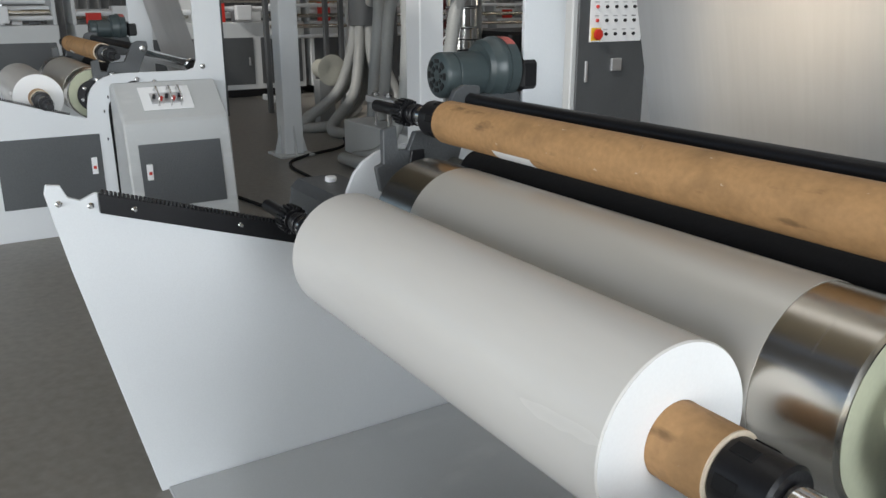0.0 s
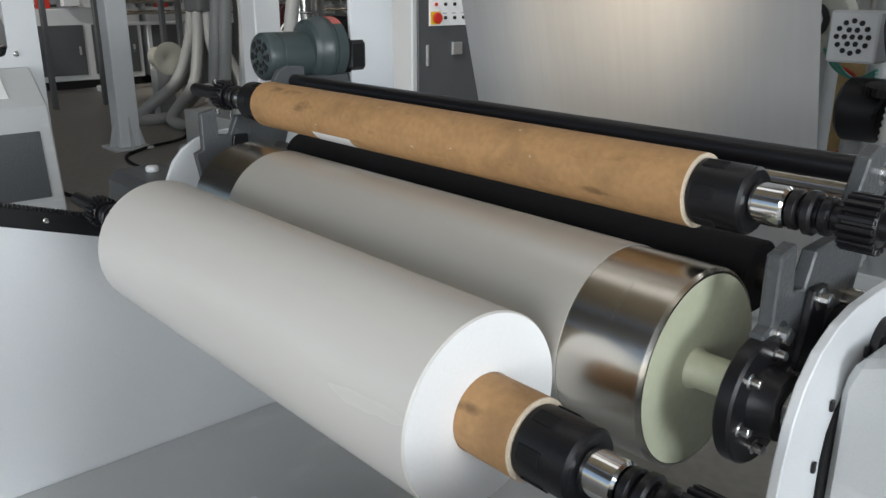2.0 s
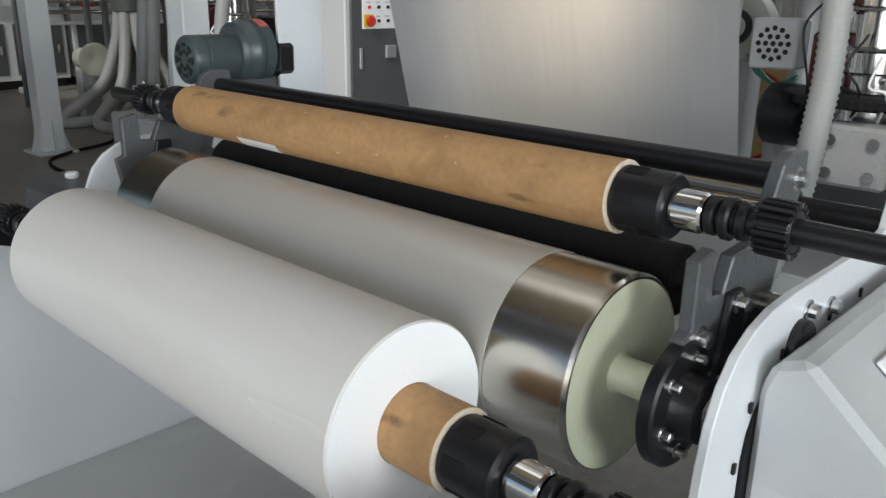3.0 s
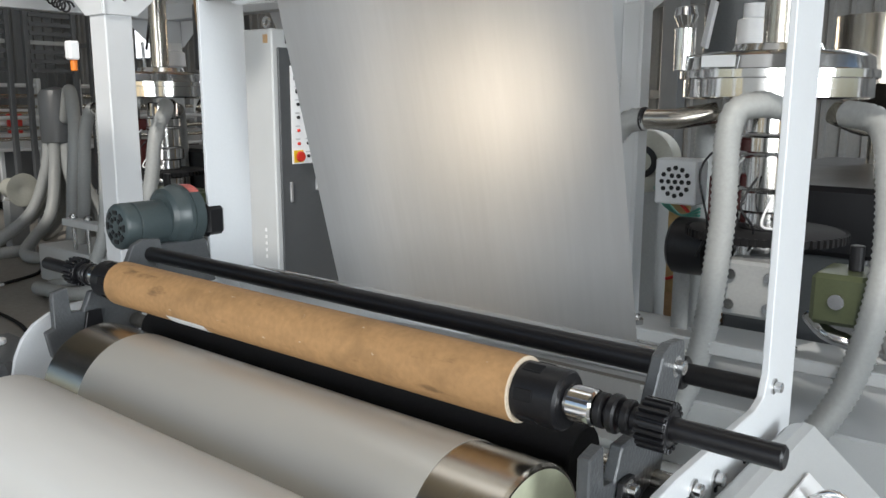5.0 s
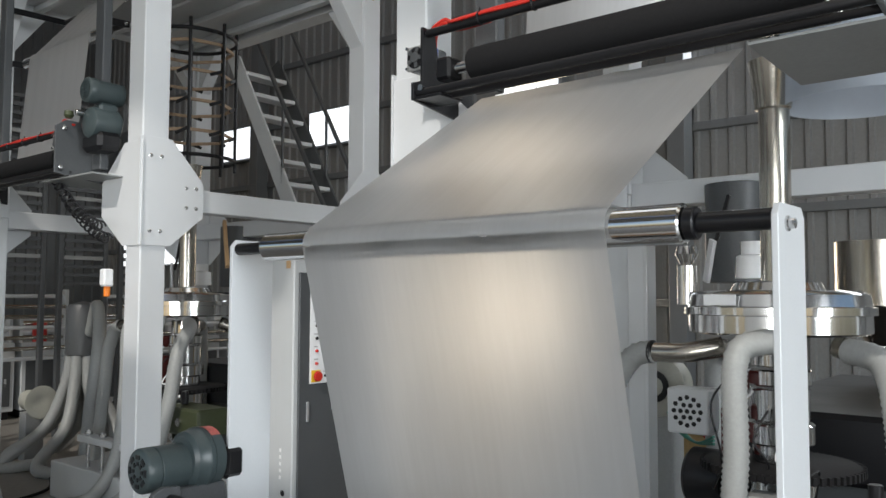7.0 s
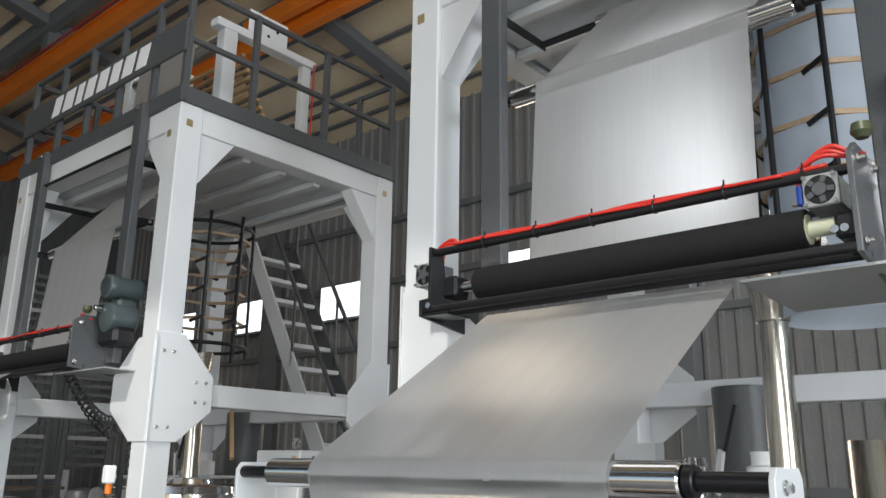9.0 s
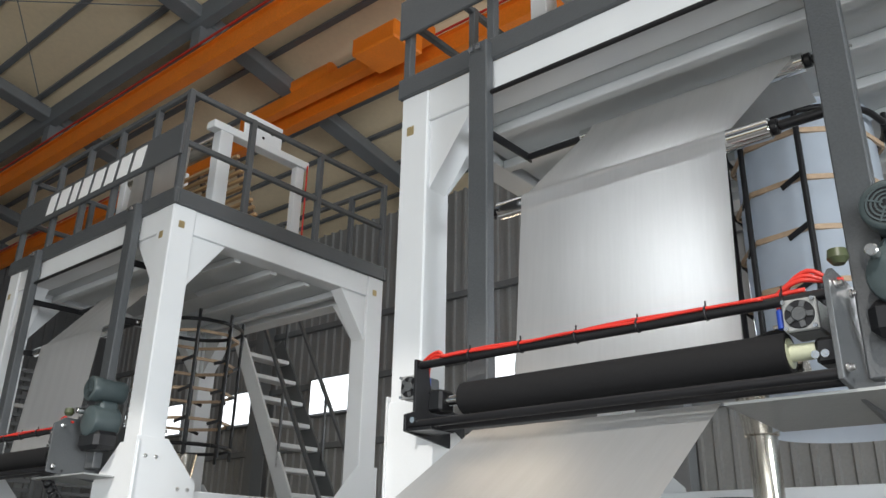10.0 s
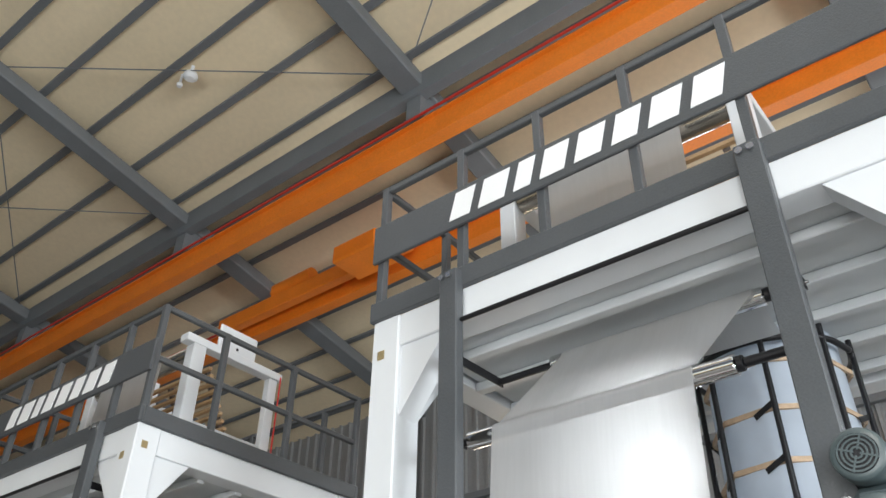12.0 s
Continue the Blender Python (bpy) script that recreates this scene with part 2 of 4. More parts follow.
def sheet(x0, x1, line, nx=40, wave=0.0, seed=0.0, k0=0, k1=1, drift=0.0):
    """A film web, as wide as x0 to x1, over a line of (y, z); it drifts sideways between its rows k0 and k1."""
    b = bmesh.new()
    rows = []
    for k, (y, z) in enumerate(line):
        dx = drift * min(1, max(0, (k - k0) / (k1 - k0)))
        rows.append([b.verts.new((x0 + dx + (x1 - x0) * i / nx, y + wave * noise.noise(Vector((i * 0.2, k * 0.04, seed))), z + wave * 0.4 * noise.noise(Vector((i * 0.25, k * 0.05, seed + 7))))) for i in range(nx + 1)])
    for p, q in zip(rows, rows[1:]):
        for i in range(nx):
            b.faces.new([p[i], p[i + 1], q[i + 1], q[i]]).smooth = True
    return b


def steps(a, b, n):
    return [(a[0] + (b[0] - a[0]) * k / n, a[1] + (b[1] - a[1]) * k / n) for k in range(n + 1)]


def arc(y, z, r, a0, a1, n=10):
    return [(y + r * math.cos(radians(a0 + (a1 - a0) * k / n)), z + r * math.sin(radians(a0 + (a1 - a0) * k / n))) for k in range(n + 1)]


def bolts(parent, axis, places, r=0.012, name="bolt"):
    for p in places:
        b = lathe(axis, p, [(-0.01, 0), (-0.01, r * 1.5), (-0.002, r * 1.5), (0.0, r), (0.012, r), (0.014, r * 0.7), (0.014, 0)], 12, False)
        part(name, b, BOLT, parent)


def beam_line(a, b2, w, h):
    """A square bar from a to b2."""
    a, b2 = Vector(a), Vector(b2)
    m = (b2 - a).to_track_quat("Z", "X").to_matrix().to_4x4()
    b = bmesh.new()
    bmesh.ops.create_cube(b, size=1, matrix=Matrix.Translation((a + b2) / 2) @ m @ Matrix.Diagonal((w, h, (b2 - a).length, 1)))
    return bevel(b, min(w, h) * 0.08, 1)


def structure(name, bm, material, label, category):
    return tagged(part(name, bm, material), label, category, kind="structure")


# ---- hall ----
structure("floor", box(-26, 15, -11, 19, ZF - 0.2, ZF, 0), FLOOR, "worn grey concrete factory floor with stains", "floor")


def ridged(a, b2, z0, z1, pitch, depth):
    """A trapezoid-ribbed wall sheet from a to b2 in plan."""
    a, b2 = Vector((*a, 0)), Vector((*b2, 0))
    n = int((b2 - a).length / pitch)
    d = (b2 - a) / n
    side = Vector((-d.y, d.x, 0)).normalized() * depth
    bm, lows, highs = bmesh.new(), [], []
    for k in range(n):
        for f, s in ((0, 0), (0.62, 0), (0.70, 1), (0.92, 1)):
            p = a + d * (k + f) + side * s
            lows.append(bm.verts.new((p.x, p.y, z0)))
            highs.append(bm.verts.new((p.x, p.y, z1)))
    for k in range(len(lows) - 1):
        bm.faces.new([lows[k], lows[k + 1], highs[k + 1], highs[k]])
    ext = bmesh.ops.extrude_face_region(bm, geom=bm.faces[:])
    bmesh.ops.translate(bm, vec=-side.normalized() * 0.05, verts=[v for v in ext["geom"] if isinstance(v, bmesh.types.BMVert)])
    bmesh.ops.recalc_face_normals(bm, faces=bm.faces[:])
    return bm


structure("wall_north", ridged((15, 12), (-26, 12), ZF, 10.5, 0.3, 0.05), WALL, "grey ribbed sheet metal hall wall", "wall")
# west wall is the same sheet, with the shade there put into its colour
structure("wall_west", ridged((-24, 19), (-24, -11), ZF, 14, 0.3, 0.05), mat("shaded_wall_sheet", (0.13, 0.135, 0.14), 0.6), "grey ribbed sheet metal hall wall", "wall")
structure("wall_south", box(-26, 15, -11.2, -11, 6.0, 13, 0), WALL, "grey hall wall over the open doorway", "wall")
structure("wall_east", box(15, 15.2, -11, 19, 6.0, 13, 0), WALL, "grey hall wall over the open doorway", "wall")
for z in (1.5, 3.0, 4.5, 6.0, 7.5):
    structure("wall_rail", box(-24, 15, 11.82, 11.94, z, z + 0.14), BEAM, "grey steel girt along the hall wall", "girt")


def roof_z(y):
    return 13.0 - 0.2 * (y + 2)


bm = bmesh.new()
ys = (-11.2, 12.4)
vs = [bm.verts.new((x, y, roof_z(y) + o)) for o in (0, 0.1) for x, y in ((-26, ys[0]), (15.4, ys[0]), (15.4, ys[1]), (-26, ys[1]))]
for f in ((0, 1, 2, 3), (7, 6, 5, 4), (0, 4, 5, 1), (1, 5, 6, 2), (2, 6, 7, 3), (3, 7, 4, 0)):
    bm.faces.new([vs[i] for i in f])
bmesh.ops.recalc_face_normals(bm, faces=bm.faces[:])
structure("ceiling", bm, ROOF, "cream insulated sheet roof of the hall", "roof")
y = -10.5
while y < 12:
    structure("roof_purlin", beam_line((-26, y, roof_z(y) - 0.07), (15, y, roof_z(y) - 0.07), 0.05, 0.13), BEAM, "dark grey steel roof purlin", "purlin")
    y += 0.95
for x in (-21.2, -15.5, -9.75, -4.06, 1.6, 7.3, 13.0):
    structure("roof_rafter", beam_line((x, -11, roof_z(-11) - 0.38), (x, 12, roof_z(12) - 0.38), 0.24, 0.4), BEAM, "grey steel roof rafter", "rafter")
    structure("hall_column", box(x - 0.15, x + 0.15, 11.4, 11.75, ZF, roof_z(11.5) - 0.5), BEAM, "grey steel hall column by the wall", "column")

structure("runway_beam", box(-24, 15, 4.92, 5.12, 10.98, 11.4, 0.01), BEAM, "deep grey steel beam beside the crane girder", "beam")
lamp = thing("roof_lamp", "small white round lamp under a roof purlin", "lamp")
part("bowl", lathe("z", (-7.0, 2.95, 11.62), [(0, 0), (0.01, 0.07), (0.06, 0.12), (0.13, 0.1), (0.16, 0.03), (0.3, 0.03), (0.3, 0)], 20), LABELW, lamp)
part("sensor", lathe("z", (-7.28, 2.95, 11.64), [(0, 0), (0.01, 0.04), (0.06, 0.05), (0.08, 0.02), (0.28, 0.02), (0.28, 0)], 16), LABELW, lamp)
for p, q in (((-9.75, 1.0, roof_z(1.0) - 0.3), (-4.06, 4.8, roof_z(4.8) - 0.3)), ((-9.75, 4.8, roof_z(4.8) - 0.3), (-15.5, 1.0, roof_z(1.0) - 0.3)), ((-9.75, 1.0, roof_z(1.0) - 0.3), (-15.5, 4.8, roof_z(4.8) - 0.3)), ((-4.06, 4.8, roof_z(4.8) - 0.3), (1.6, 1.0, roof_z(1.0) - 0.3))):
    structure("brace_rod", beam_line(p, q, 0.016, 0.016), BEAM, "thin steel brace rod under the roof", "brace")

# bright windows in the far wall
for x0, w, z0, h in ((-13.65, 1.6, 5.33, 0.82), (-17.3, 1.55, 5.33, 0.82), (-8.0, 1.5, 5.33, 0.82), (-20.7, 1.5, 5.33, 0.82), (-23.7, 1.4, 5.33, 0.82), (-20.4, 1.3, 2.6, 1.2), (-22.6, 1.2, 2.6, 1.2)):
    win = tagged(part("window_1", box(x0 - 0.06, x0 + w + 0.06, 11.7, 11.9, z0 - 0.06, z0 + h + 0.06), BEAM), "daylit factory window in the ribbed wall", "window", kind="structure")
    for k in range(3):
        part("pane", box(x0 + w * k / 3 + 0.02, x0 + w * (k + 1) / 3 - 0.02, 11.67, 11.696, z0, z0 + h, 0), glow, win)


# ---- overhead crane ----
crane = thing("overhead_crane", "orange overhead travelling crane under the roof", "crane")
for CY, CZ in ((5.2, 10.0), (7.6, 10.0)):
    g = part("girder", box(-24, 15, CY - 0.12, CY + 0.12, CZ + 0.16, CZ + 0.5, 0.01), ORANGE, crane)
    part("top_flange", box(-24, 15, CY - 0.18, CY + 0.18, CZ + 0.5, CZ + 0.53, 0), ORANGE, g)
    part("rail", box(-24, 15, CY - 0.04, CY + 0.04, CZ + 0.53, CZ + 0.58, 0), BEAM, g)
    part("power_line", box(-24, 15, CY - 0.3, CY - 0.27, CZ + 0.46, CZ + 0.49, 0), RED, g)
for x in (-15.5, -9.75, -4.06, 1.6, 7.3):
    structure("crane_bracket", box(x - 0.14, x + 0.14, 4.98, 5.3, 10.6, roof_z(5.2) - 0.45), BEAM, "grey steel hanger of the crane girder", "hanger")
trolley = thing("crane_trolley", "orange crane trolley on the girder", "crane trolley")
part("beam", box(-11.2, -6.0, 7.1, 7.32, 10.3, 10.62, 0.02), ORANGE, trolley)
part("drive", rod("x", (-9.6, 7.2, 10.75), 1.1, 0.15, 20), ORANGE, trolley)
part("end_carriage", box(-7.0, -6.0, 6.3, 7.0, 9.9, 10.25, 0.03), ORANGE, trolley)

# ---- tower frame of a film line ----
X0, X1, Y0, Y1 = -1.15, 1.65, 1.5, 3.8
ZB, ZT = 4.3, 4.5


def gusset(parent, x, y, z, sx, sy, size=0.42, th=0.14):
    """A triangular corner plate under a beam."""
    if sx:
        part("gusset", prism([(x, z), (x + sx * size * 0.75, z), (x, z - size)], y - th / 2, y + th / 2, 0.002, "y"), WHITE, parent)
    if sy:
        part("gusset", prism([(y, z), (y + sy * size * 0.75, z), (y, z - size)], x - th / 2, x + th / 2, 0.002), WHITE, parent)


def tower(X1, haunch):
    t = thing("tower_frame", "white steel tower frame with a dark railed platform", "machine frame", "film line towers")
    w = 0.2
    for x, sx in ((X0, 1), (X1 - w, -1)):
        for y, sy in ((Y0, 1), (Y1 - w, -1)):
            p = part("post", box(x, x + w, y, y + w, 2.35, ZT, 0.008), WHITE, t)
            part("lower_post", box(x + 0.004, x + w - 0.004, y + 0.004, y + w - 0.004, ZF + 0.02, 2.35, 0.008), WHITE, t)
            part("base_plate", box(x - 0.08, x + w + 0.08, y - 0.08, y + w + 0.08, ZF, ZF + 0.025), WHITE_OLD, t)
            for dx, dy in ((-1, 0), (1, 0), (0, -1), (0, 1)):
                cx, cy = x + w / 2, y + w / 2
                if dx:
                    part("base_rib", prism([(cx + dx * w / 2, ZF + 0.025), (cx + dx * (w / 2 + 0.07), ZF + 0.025), (cx + dx * w / 2, ZF + 0.3)], cy - 0.006, cy + 0.006, 0, "y"), WHITE_OLD, t)
                else:
                    part("base_rib", prism([(cy + dy * w / 2, ZF + 0.025), (cy + dy * (w / 2 + 0.07), ZF + 0.025), (cy + dy * w / 2, ZF + 0.3)], cx - 0.006, cx + 0.006, 0), WHITE_OLD, t)
            # joint plates at the middle beams
            fx, fy = (x, x + w), (y, y + w)
            ys = y - 0.008 if sy > 0 else y + w
            ox = x + w if sx > 0 else x
            plate = part("joint_plate", prism([(x - 0.02, 2.0), (x + w + 0.02, 2.0), (x + w / 2 + sx * 0.42, 2.22), (x + w / 2 + sx * 0.42, 2.46), (x + w + 0.02, 2.72), (x - 0.02, 2.72)] if sx > 0 else [(x + w + 0.02, 2.0), (x - 0.02, 2.0), (x - 0.32, 2.22), (x - 0.32, 2.46), (x - 0.02, 2.72), (x + w + 0.02, 2.72)], ys, ys + 0.008, 0.001, "y"), WHITE, t)
            xs = x + w if x > 0 else x - 0.01
            part("joint_plate", prism([(y - 0.02, 2.0), (y + w + 0.02, 2.0), (y + w + 0.28, 2.22), (y + w + 0.28, 2.46), (y + w + 0.02, 2.75), (y - 0.02, 2.75)] if sy > 0 else [(y + w + 0.02, 2.0), (y - 0.02, 2.0), (y - 0.28, 2.22), (y - 0.28, 2.46), (y - 0.02, 2.75), (y + w + 0.02, 2.75)], xs, xs + 0.01, 0.001), WHITE, t)
            if sy > 0:
                bolts(t, "x", [(xs + 0.012 if x > 0 else xs - 0.002, y + a, z) for a, z in ((0.06, 2.1), (0.14, 2.1), (0.06, 2.62), (0.14, 2.62), (0.34, 2.28), (0.34, 2.42), (0.42, 2.28), (0.42, 2.42))], 0.009)
            gusset(t, x + (w if sx > 0 else 0), y + w / 2, ZB, sx, 0, 0.42 if sx > 0 else haunch)
            gusset(t, x + w / 2, y + (w if sy > 0 else 0), ZB, 0, sy)
            part("number_plate", box(x + 0.05, x + 0.1, y - 0.004, y - 0.001, ZB - 0.06, ZB - 0.005, 0), BRASS, t)
            part("number_plate", box(x + w + 0.001, x + w + 0.004, y + 0.06, y + 0.11, ZB + 0.02, ZB + 0.075, 0), BRASS, t)
    for y in (Y0, Y1 - w):
        part("top_beam", box(X0 + w, X1 - w, y + 0.01, y + w - 0.01, ZB, ZT), WHITE, t)
    for x in (X0, X1 - w):
        part("side_beam", box(x + 0.01, x + w - 0.01, Y0 + w, Y1 - w, ZB, ZT), WHITE, t)
        part("middle_beam", box(x + 0.02, x + w - 0.02, Y0 + w, Y1 - w, 2.26, 2.42), WHITE, t)
    part("middle_beam", box(X0 + w, X1 - w, Y1 - w + 0.02, Y1 - 0.02, 2.26, 2.42), WHITE, t)
    # platform, skirt and railing
    part("platform", box(X0 + 0.02, X1 - 0.02, Y0 + 0.2, Y1 - 0.02, ZT - 0.12, ZT - 0.02), MIDGREY, t)
    part("underside", box(X0 + 0.22, X1 - 0.22, Y0 + 0.24, Y1 - 0.24, ZT - 0.16, ZT - 0.125), WHITE_OLD, t)
    for k in range(5):
        part("floor_joist", box(X0 + 0.2, X1 - 0.2, Y0 + 0.35 + 0.38 * k, Y0 + 0.42 + 0.38 * k, ZT - 0.22, ZT - 0.162), WHITE_OLD, t)
    part("upper_film", sheet(-0.35, 0.65, steps((2.1, ZT + 0.02), (2.16, 5.62), 10), 40, 0.004, 5.0), FILM, t, "milky film rising to the haul-off")
    for z, hgt in ((ZT, 0.13),):
        part("skirt", box(X0 - 0.02, X1 + 0.02, Y0 - 0.02, Y0 + 0.02, z, z + hgt), GREY, t)
        part("skirt", box(X0 - 0.02, X1 + 0.02, Y1 - 0.02, Y1 + 0.02, z, z + hgt), GREY, t)
        part("skirt", box(X0 - 0.02, X0 + 0.02, Y0 + 0.02, Y1 - 0.02, z, z + hgt), GREY, t)
        part("skirt", box(X1 - 0.02, X1 + 0.02, Y0 + 0.02, Y1 - 0.02, z, z + hgt), GREY, t)
    ZR = 5.52
    for x in (X0, X1 - 0.05):
        for y in (Y0, Y0 + 0.62, Y0 + 1.4, Y1 - 0.05):
            part("rail_post", box(x, x + 0.05, y, y + 0.05, ZT + 0.13, ZR, 0.004), GREY, t)
        for z in (5.07, ZR):
            part("rail", box(x + 0.004, x + 0.046, Y0 + 0.05, Y1 - 0.05, z - 0.045, z), GREY, t)
    for x in (-0.53, 0.02, 0.575, 1.14):
        part("rail_post", box(x, x + 0.05, Y0, Y0 + 0.05, ZT + 0.13, ZR, 0.004), GREY, t)
        part("rail_post", box(x, x + 0.05, Y1 - 0.05, Y1, ZT + 0.13, ZR, 0.004), GREY, t)
    part("rail", box(X0 + 0.05, X1 - 0.05, Y0 + 0.004, Y0 + 0.046, ZR - 0.045, ZR), GREY, t)
    part("rail", box(X0 + 0.05, X1 - 0.05, Y1 - 0.046, Y1 - 0.004, ZR - 0.045, ZR), GREY, t)
    board = part("name_board", box(X0 - 0.02, X1 + 0.02, Y0 - 0.03, Y0 - 0.004, 4.912, 5.19), GREY, t, "dark grey board with plain white brand shapes")
    # plain slanted blocks stand in for the brand lettering
    x = -0.56
    for wide in (0.20, 0.235, 0.165, 0.21, 0.215, 0.20, 0.22, 0.215):
        wb = wide - 0.055
        part("brand_block", prism([(x, 4.962), (x + wb, 4.962), (x + wb + 0.05, 5.15), (x + 0.05, 5.15)], Y0 - 0.035, Y0 - 0.031, 0, "y"), LABELW, board)
        x += wide + 0.008
    # haul-off frame on the platform
    for xa in (X0 + 0.45, 0.93):
        part("haul_off_post", box(xa, xa + 0.12, 2.2, 2.34, ZT, 5.66), WHITE, t)
        part("haul_off_post", box(xa + 0.02, xa + 0.1, 3.12, 3.22, ZT, 5.66), WHITE, t)
        part("haul_off_beam", box(xa, xa + 0.12, 2.12, 3.26, 5.662, 5.74), WHITE, t)
        part("haul_off_rail", box(xa + 0.03, xa + 0.09, 2.345, 3.115, 4.9, 4.96), WHITE_OLD, t)
        hp = part("bearing_plate", box(xa + 0.02, xa + 0.05, 2.5, 2.95, 5.742, 6.02, 0.01), WHITE, t)
        for yy, zz in ((2.62, 5.93), (2.82, 5.9), (2.72, 5.82)):
            part("plate_hole", rod("x", (xa + 0.048, yy, zz), 0.004, 0.016, 12, 0.0), BLACK, hp)
        part("cord", beam_line((xa + 0.125, 3.235, 5.7), (xa + 0.125, 3.235, ZT + 0.1), 0.012, 0.012), RED, t)
    part("haul_off_roller", rod("x", (X0 + 0.58, 2.28, 5.6), 1.5, 0.075), STEEL, t)
    # collapsing frame of wooden slats
    for k in range(16):
        yy, zz = 3.02 - 0.034 * k, 4.60 + 0.064 * k
        part("slat", box(-0.52, 0.88, yy, yy + 0.04, zz, zz + 0.034, 0.004), WOOD, t)
    for xa in (-0.4, 0.2, 0.78):
        part("slat_bar", beam_line((xa, 3.09, 4.56), (xa, 2.55, 5.62), 0.05, 0.04), mat("brown_steel", (0.10, 0.075, 0.06), 0.5), t)
    # dark channels that carry the guide rollers
    for x in (-0.6, 1.09):
        part("channel", box(x, x + 0.12, Y0 - 0.07, Y0 - 0.005, 2.55, 4.6), GREY, t)
        bolts(t, "y", [(x + 0.03, Y0 - 0.085, 4.55), (x + 0.08, Y0 - 0.085, 4.55)])
    part("stay_bar", rod("x", (-0.48, Y0 - 0.03, ZB - 0.02), 1.57, 0.014, 12), BLACK, t)
    return t


tower(2.12, 0.72)
far_tower = tower(1.65, 0.42)
far_tower.location.x = STEP
FX0, FX1 = -0.54, 0.6


def guide_rollers(x0, x1, y, z):
    g = thing("guide_roller", "polished chrome film guide roller on black shafts", "roller", "guide rollers")
    part("tube", rod("x", (x0, y, z), x1 - x0, 0.046), CHROME, g)
    part("cap", rod("x", (x1 + 0.001, y, z), 0.03, 0.035), BLACK, g)
    part("shaft", rod("x", (-0.6, y, z), x0 + 0.6, 0.02), BLACK, g)
    part("shaft", rod("x", (x1 + 0.032, y, z), 1.12 - x1 - 0.032, 0.022), BLACK, g)
    for x in (-0.6, 1.115):
        part("bracket", prism([(Y0 - 0.004, z + 0.015), (y + 0.03, z + 0.025), (y + 0.03, z - 0.025), (Y0 + 0.02, z - 0.04), (Y0 - 0.004, z - 0.1)], x - 0.004, x + 0.004, 0.001), BLACK, g)
        bolts(g, "x", [(x + 0.007, Y0 + 0.01, z - 0.06), (x + 0.007, y, z)], 0.009)
    return g


for g in (guide_rollers(-0.553, 0.841, 1.645, 3.677), guide_rollers(-0.241, 0.931, 1.99, 4.15)):
    copy_thing(g, Matrix.Translation((STEP, 0, 0)))


def web():
    f = tagged(part("film_web", sheet(FX0, FX1, steps((0.74, 0.5), (0.402, 1.82), 26) + arc(0.46, 1.83, 0.059, 190, 112, 9), 60, 0.0035), FILM), "taut milky white plastic film with faint creases", "film")
    f2 = tagged(part("film_web", sheet(FX0, FX1, steps((0.4215, 1.8795), (1.4, 2.52), 20), 60, 0.004, 3.0), FILM), "sloping milky plastic film with creases", "film")
    f3 = tagged(part("film_web", sheet(-0.385, 0.662, steps((1.5, 2.58), (1.594, 3.66), 16) + arc(1.645, 3.677, 0.05, 185, 130, 6) + steps((1.63, 3.725), (1.95, 4.18), 12) + arc(1.99, 4.15, 0.05, 130, 60, 5) + steps((2.03, 4.17), (2.3, 4.1), 4), 60, 0.003, 9.0, 23, 35, 0.225), FILM), "milky white film rising to a guide roller", "film")
    return f, f2, f3


for f, off in zip(web(), ((STEP - 0.42, -0.24), (STEP - 0.42, -0.24), (STEP, 0))):
    copy_thing(f, Matrix.Translation((*off, 0)))


def fan_block(n, x, y, z, s):
    """A square cooling fan on a valve block, with its fittings and red air lines."""
    blk = part("valve_block", box(x - 0.055, x + 0.055, y + 0.03, y + 0.17, z - 0.055, z + 0.055, 0.008), GREY, n, "dark grey valve block with a fan")
    part("fan_frame", box(x - 0.055, x + 0.055, y + 0.012, y + 0.029, z - 0.055, z + 0.055, 0.004), MIDGREY, blk)
    part("fan_well", rod("y", (x, y + 0.009, z), 0.0028, 0.049, 28, 0.0005), BLACK, blk)
    part("fan_hub", rod("y", (x, y, z), 0.008, 0.024, 20), GREY, blk)
    for k in range(5):
        f = box(-0.009, 0.009, 0, 0.005, 0.025, 0.046, 0)
        f.transform(Matrix.Translation((x, y + 0.002, z)) @ Matrix.Rotation(k * 1.2566 + 0.4, 4, "Y"))
        part("fan_blade", f, GREY, blk)
    bolts(blk, "y", [(x + i * 0.046, y + 0.01, z + j * 0.046) for i in (-1, 1) for j in (-1, 1)], 0.005)
    part("fitting", rod("z", (x + s * 0.075, y + 0.06, z - 0.03), 0.07, 0.014, 12), BLUE, blk)
    part("fitting_nut", rod("x", (x + s * 0.075 - 0.03, y + 0.06, z - 0.02), 0.06, 0.009, 8), BOLT, blk)
    for k in range(3):
        q = x + s * (0.075 - 0.02 * k)
        part("air_line", sweep([(q, y + 0.06 + 0.015 * k, z + 0.035), (q + s * 0.005, y + 0.06, z + 0.09 + 0.012 * k), (q + (0.07 if s < 0 else 0.05 + 0.03 * k), y + 0.05, z + 0.125 + 0.015 * k), (q + (0.13 if s < 0 else 0.16), y + 0.06, z + (0.12 if s < 0 else 0.1)), (q + (0.17 if s < 0 else 0.3), y + 0.075, z + (0.11 if s < 0 else 0.105))], 0.0085, 8), RED, n)


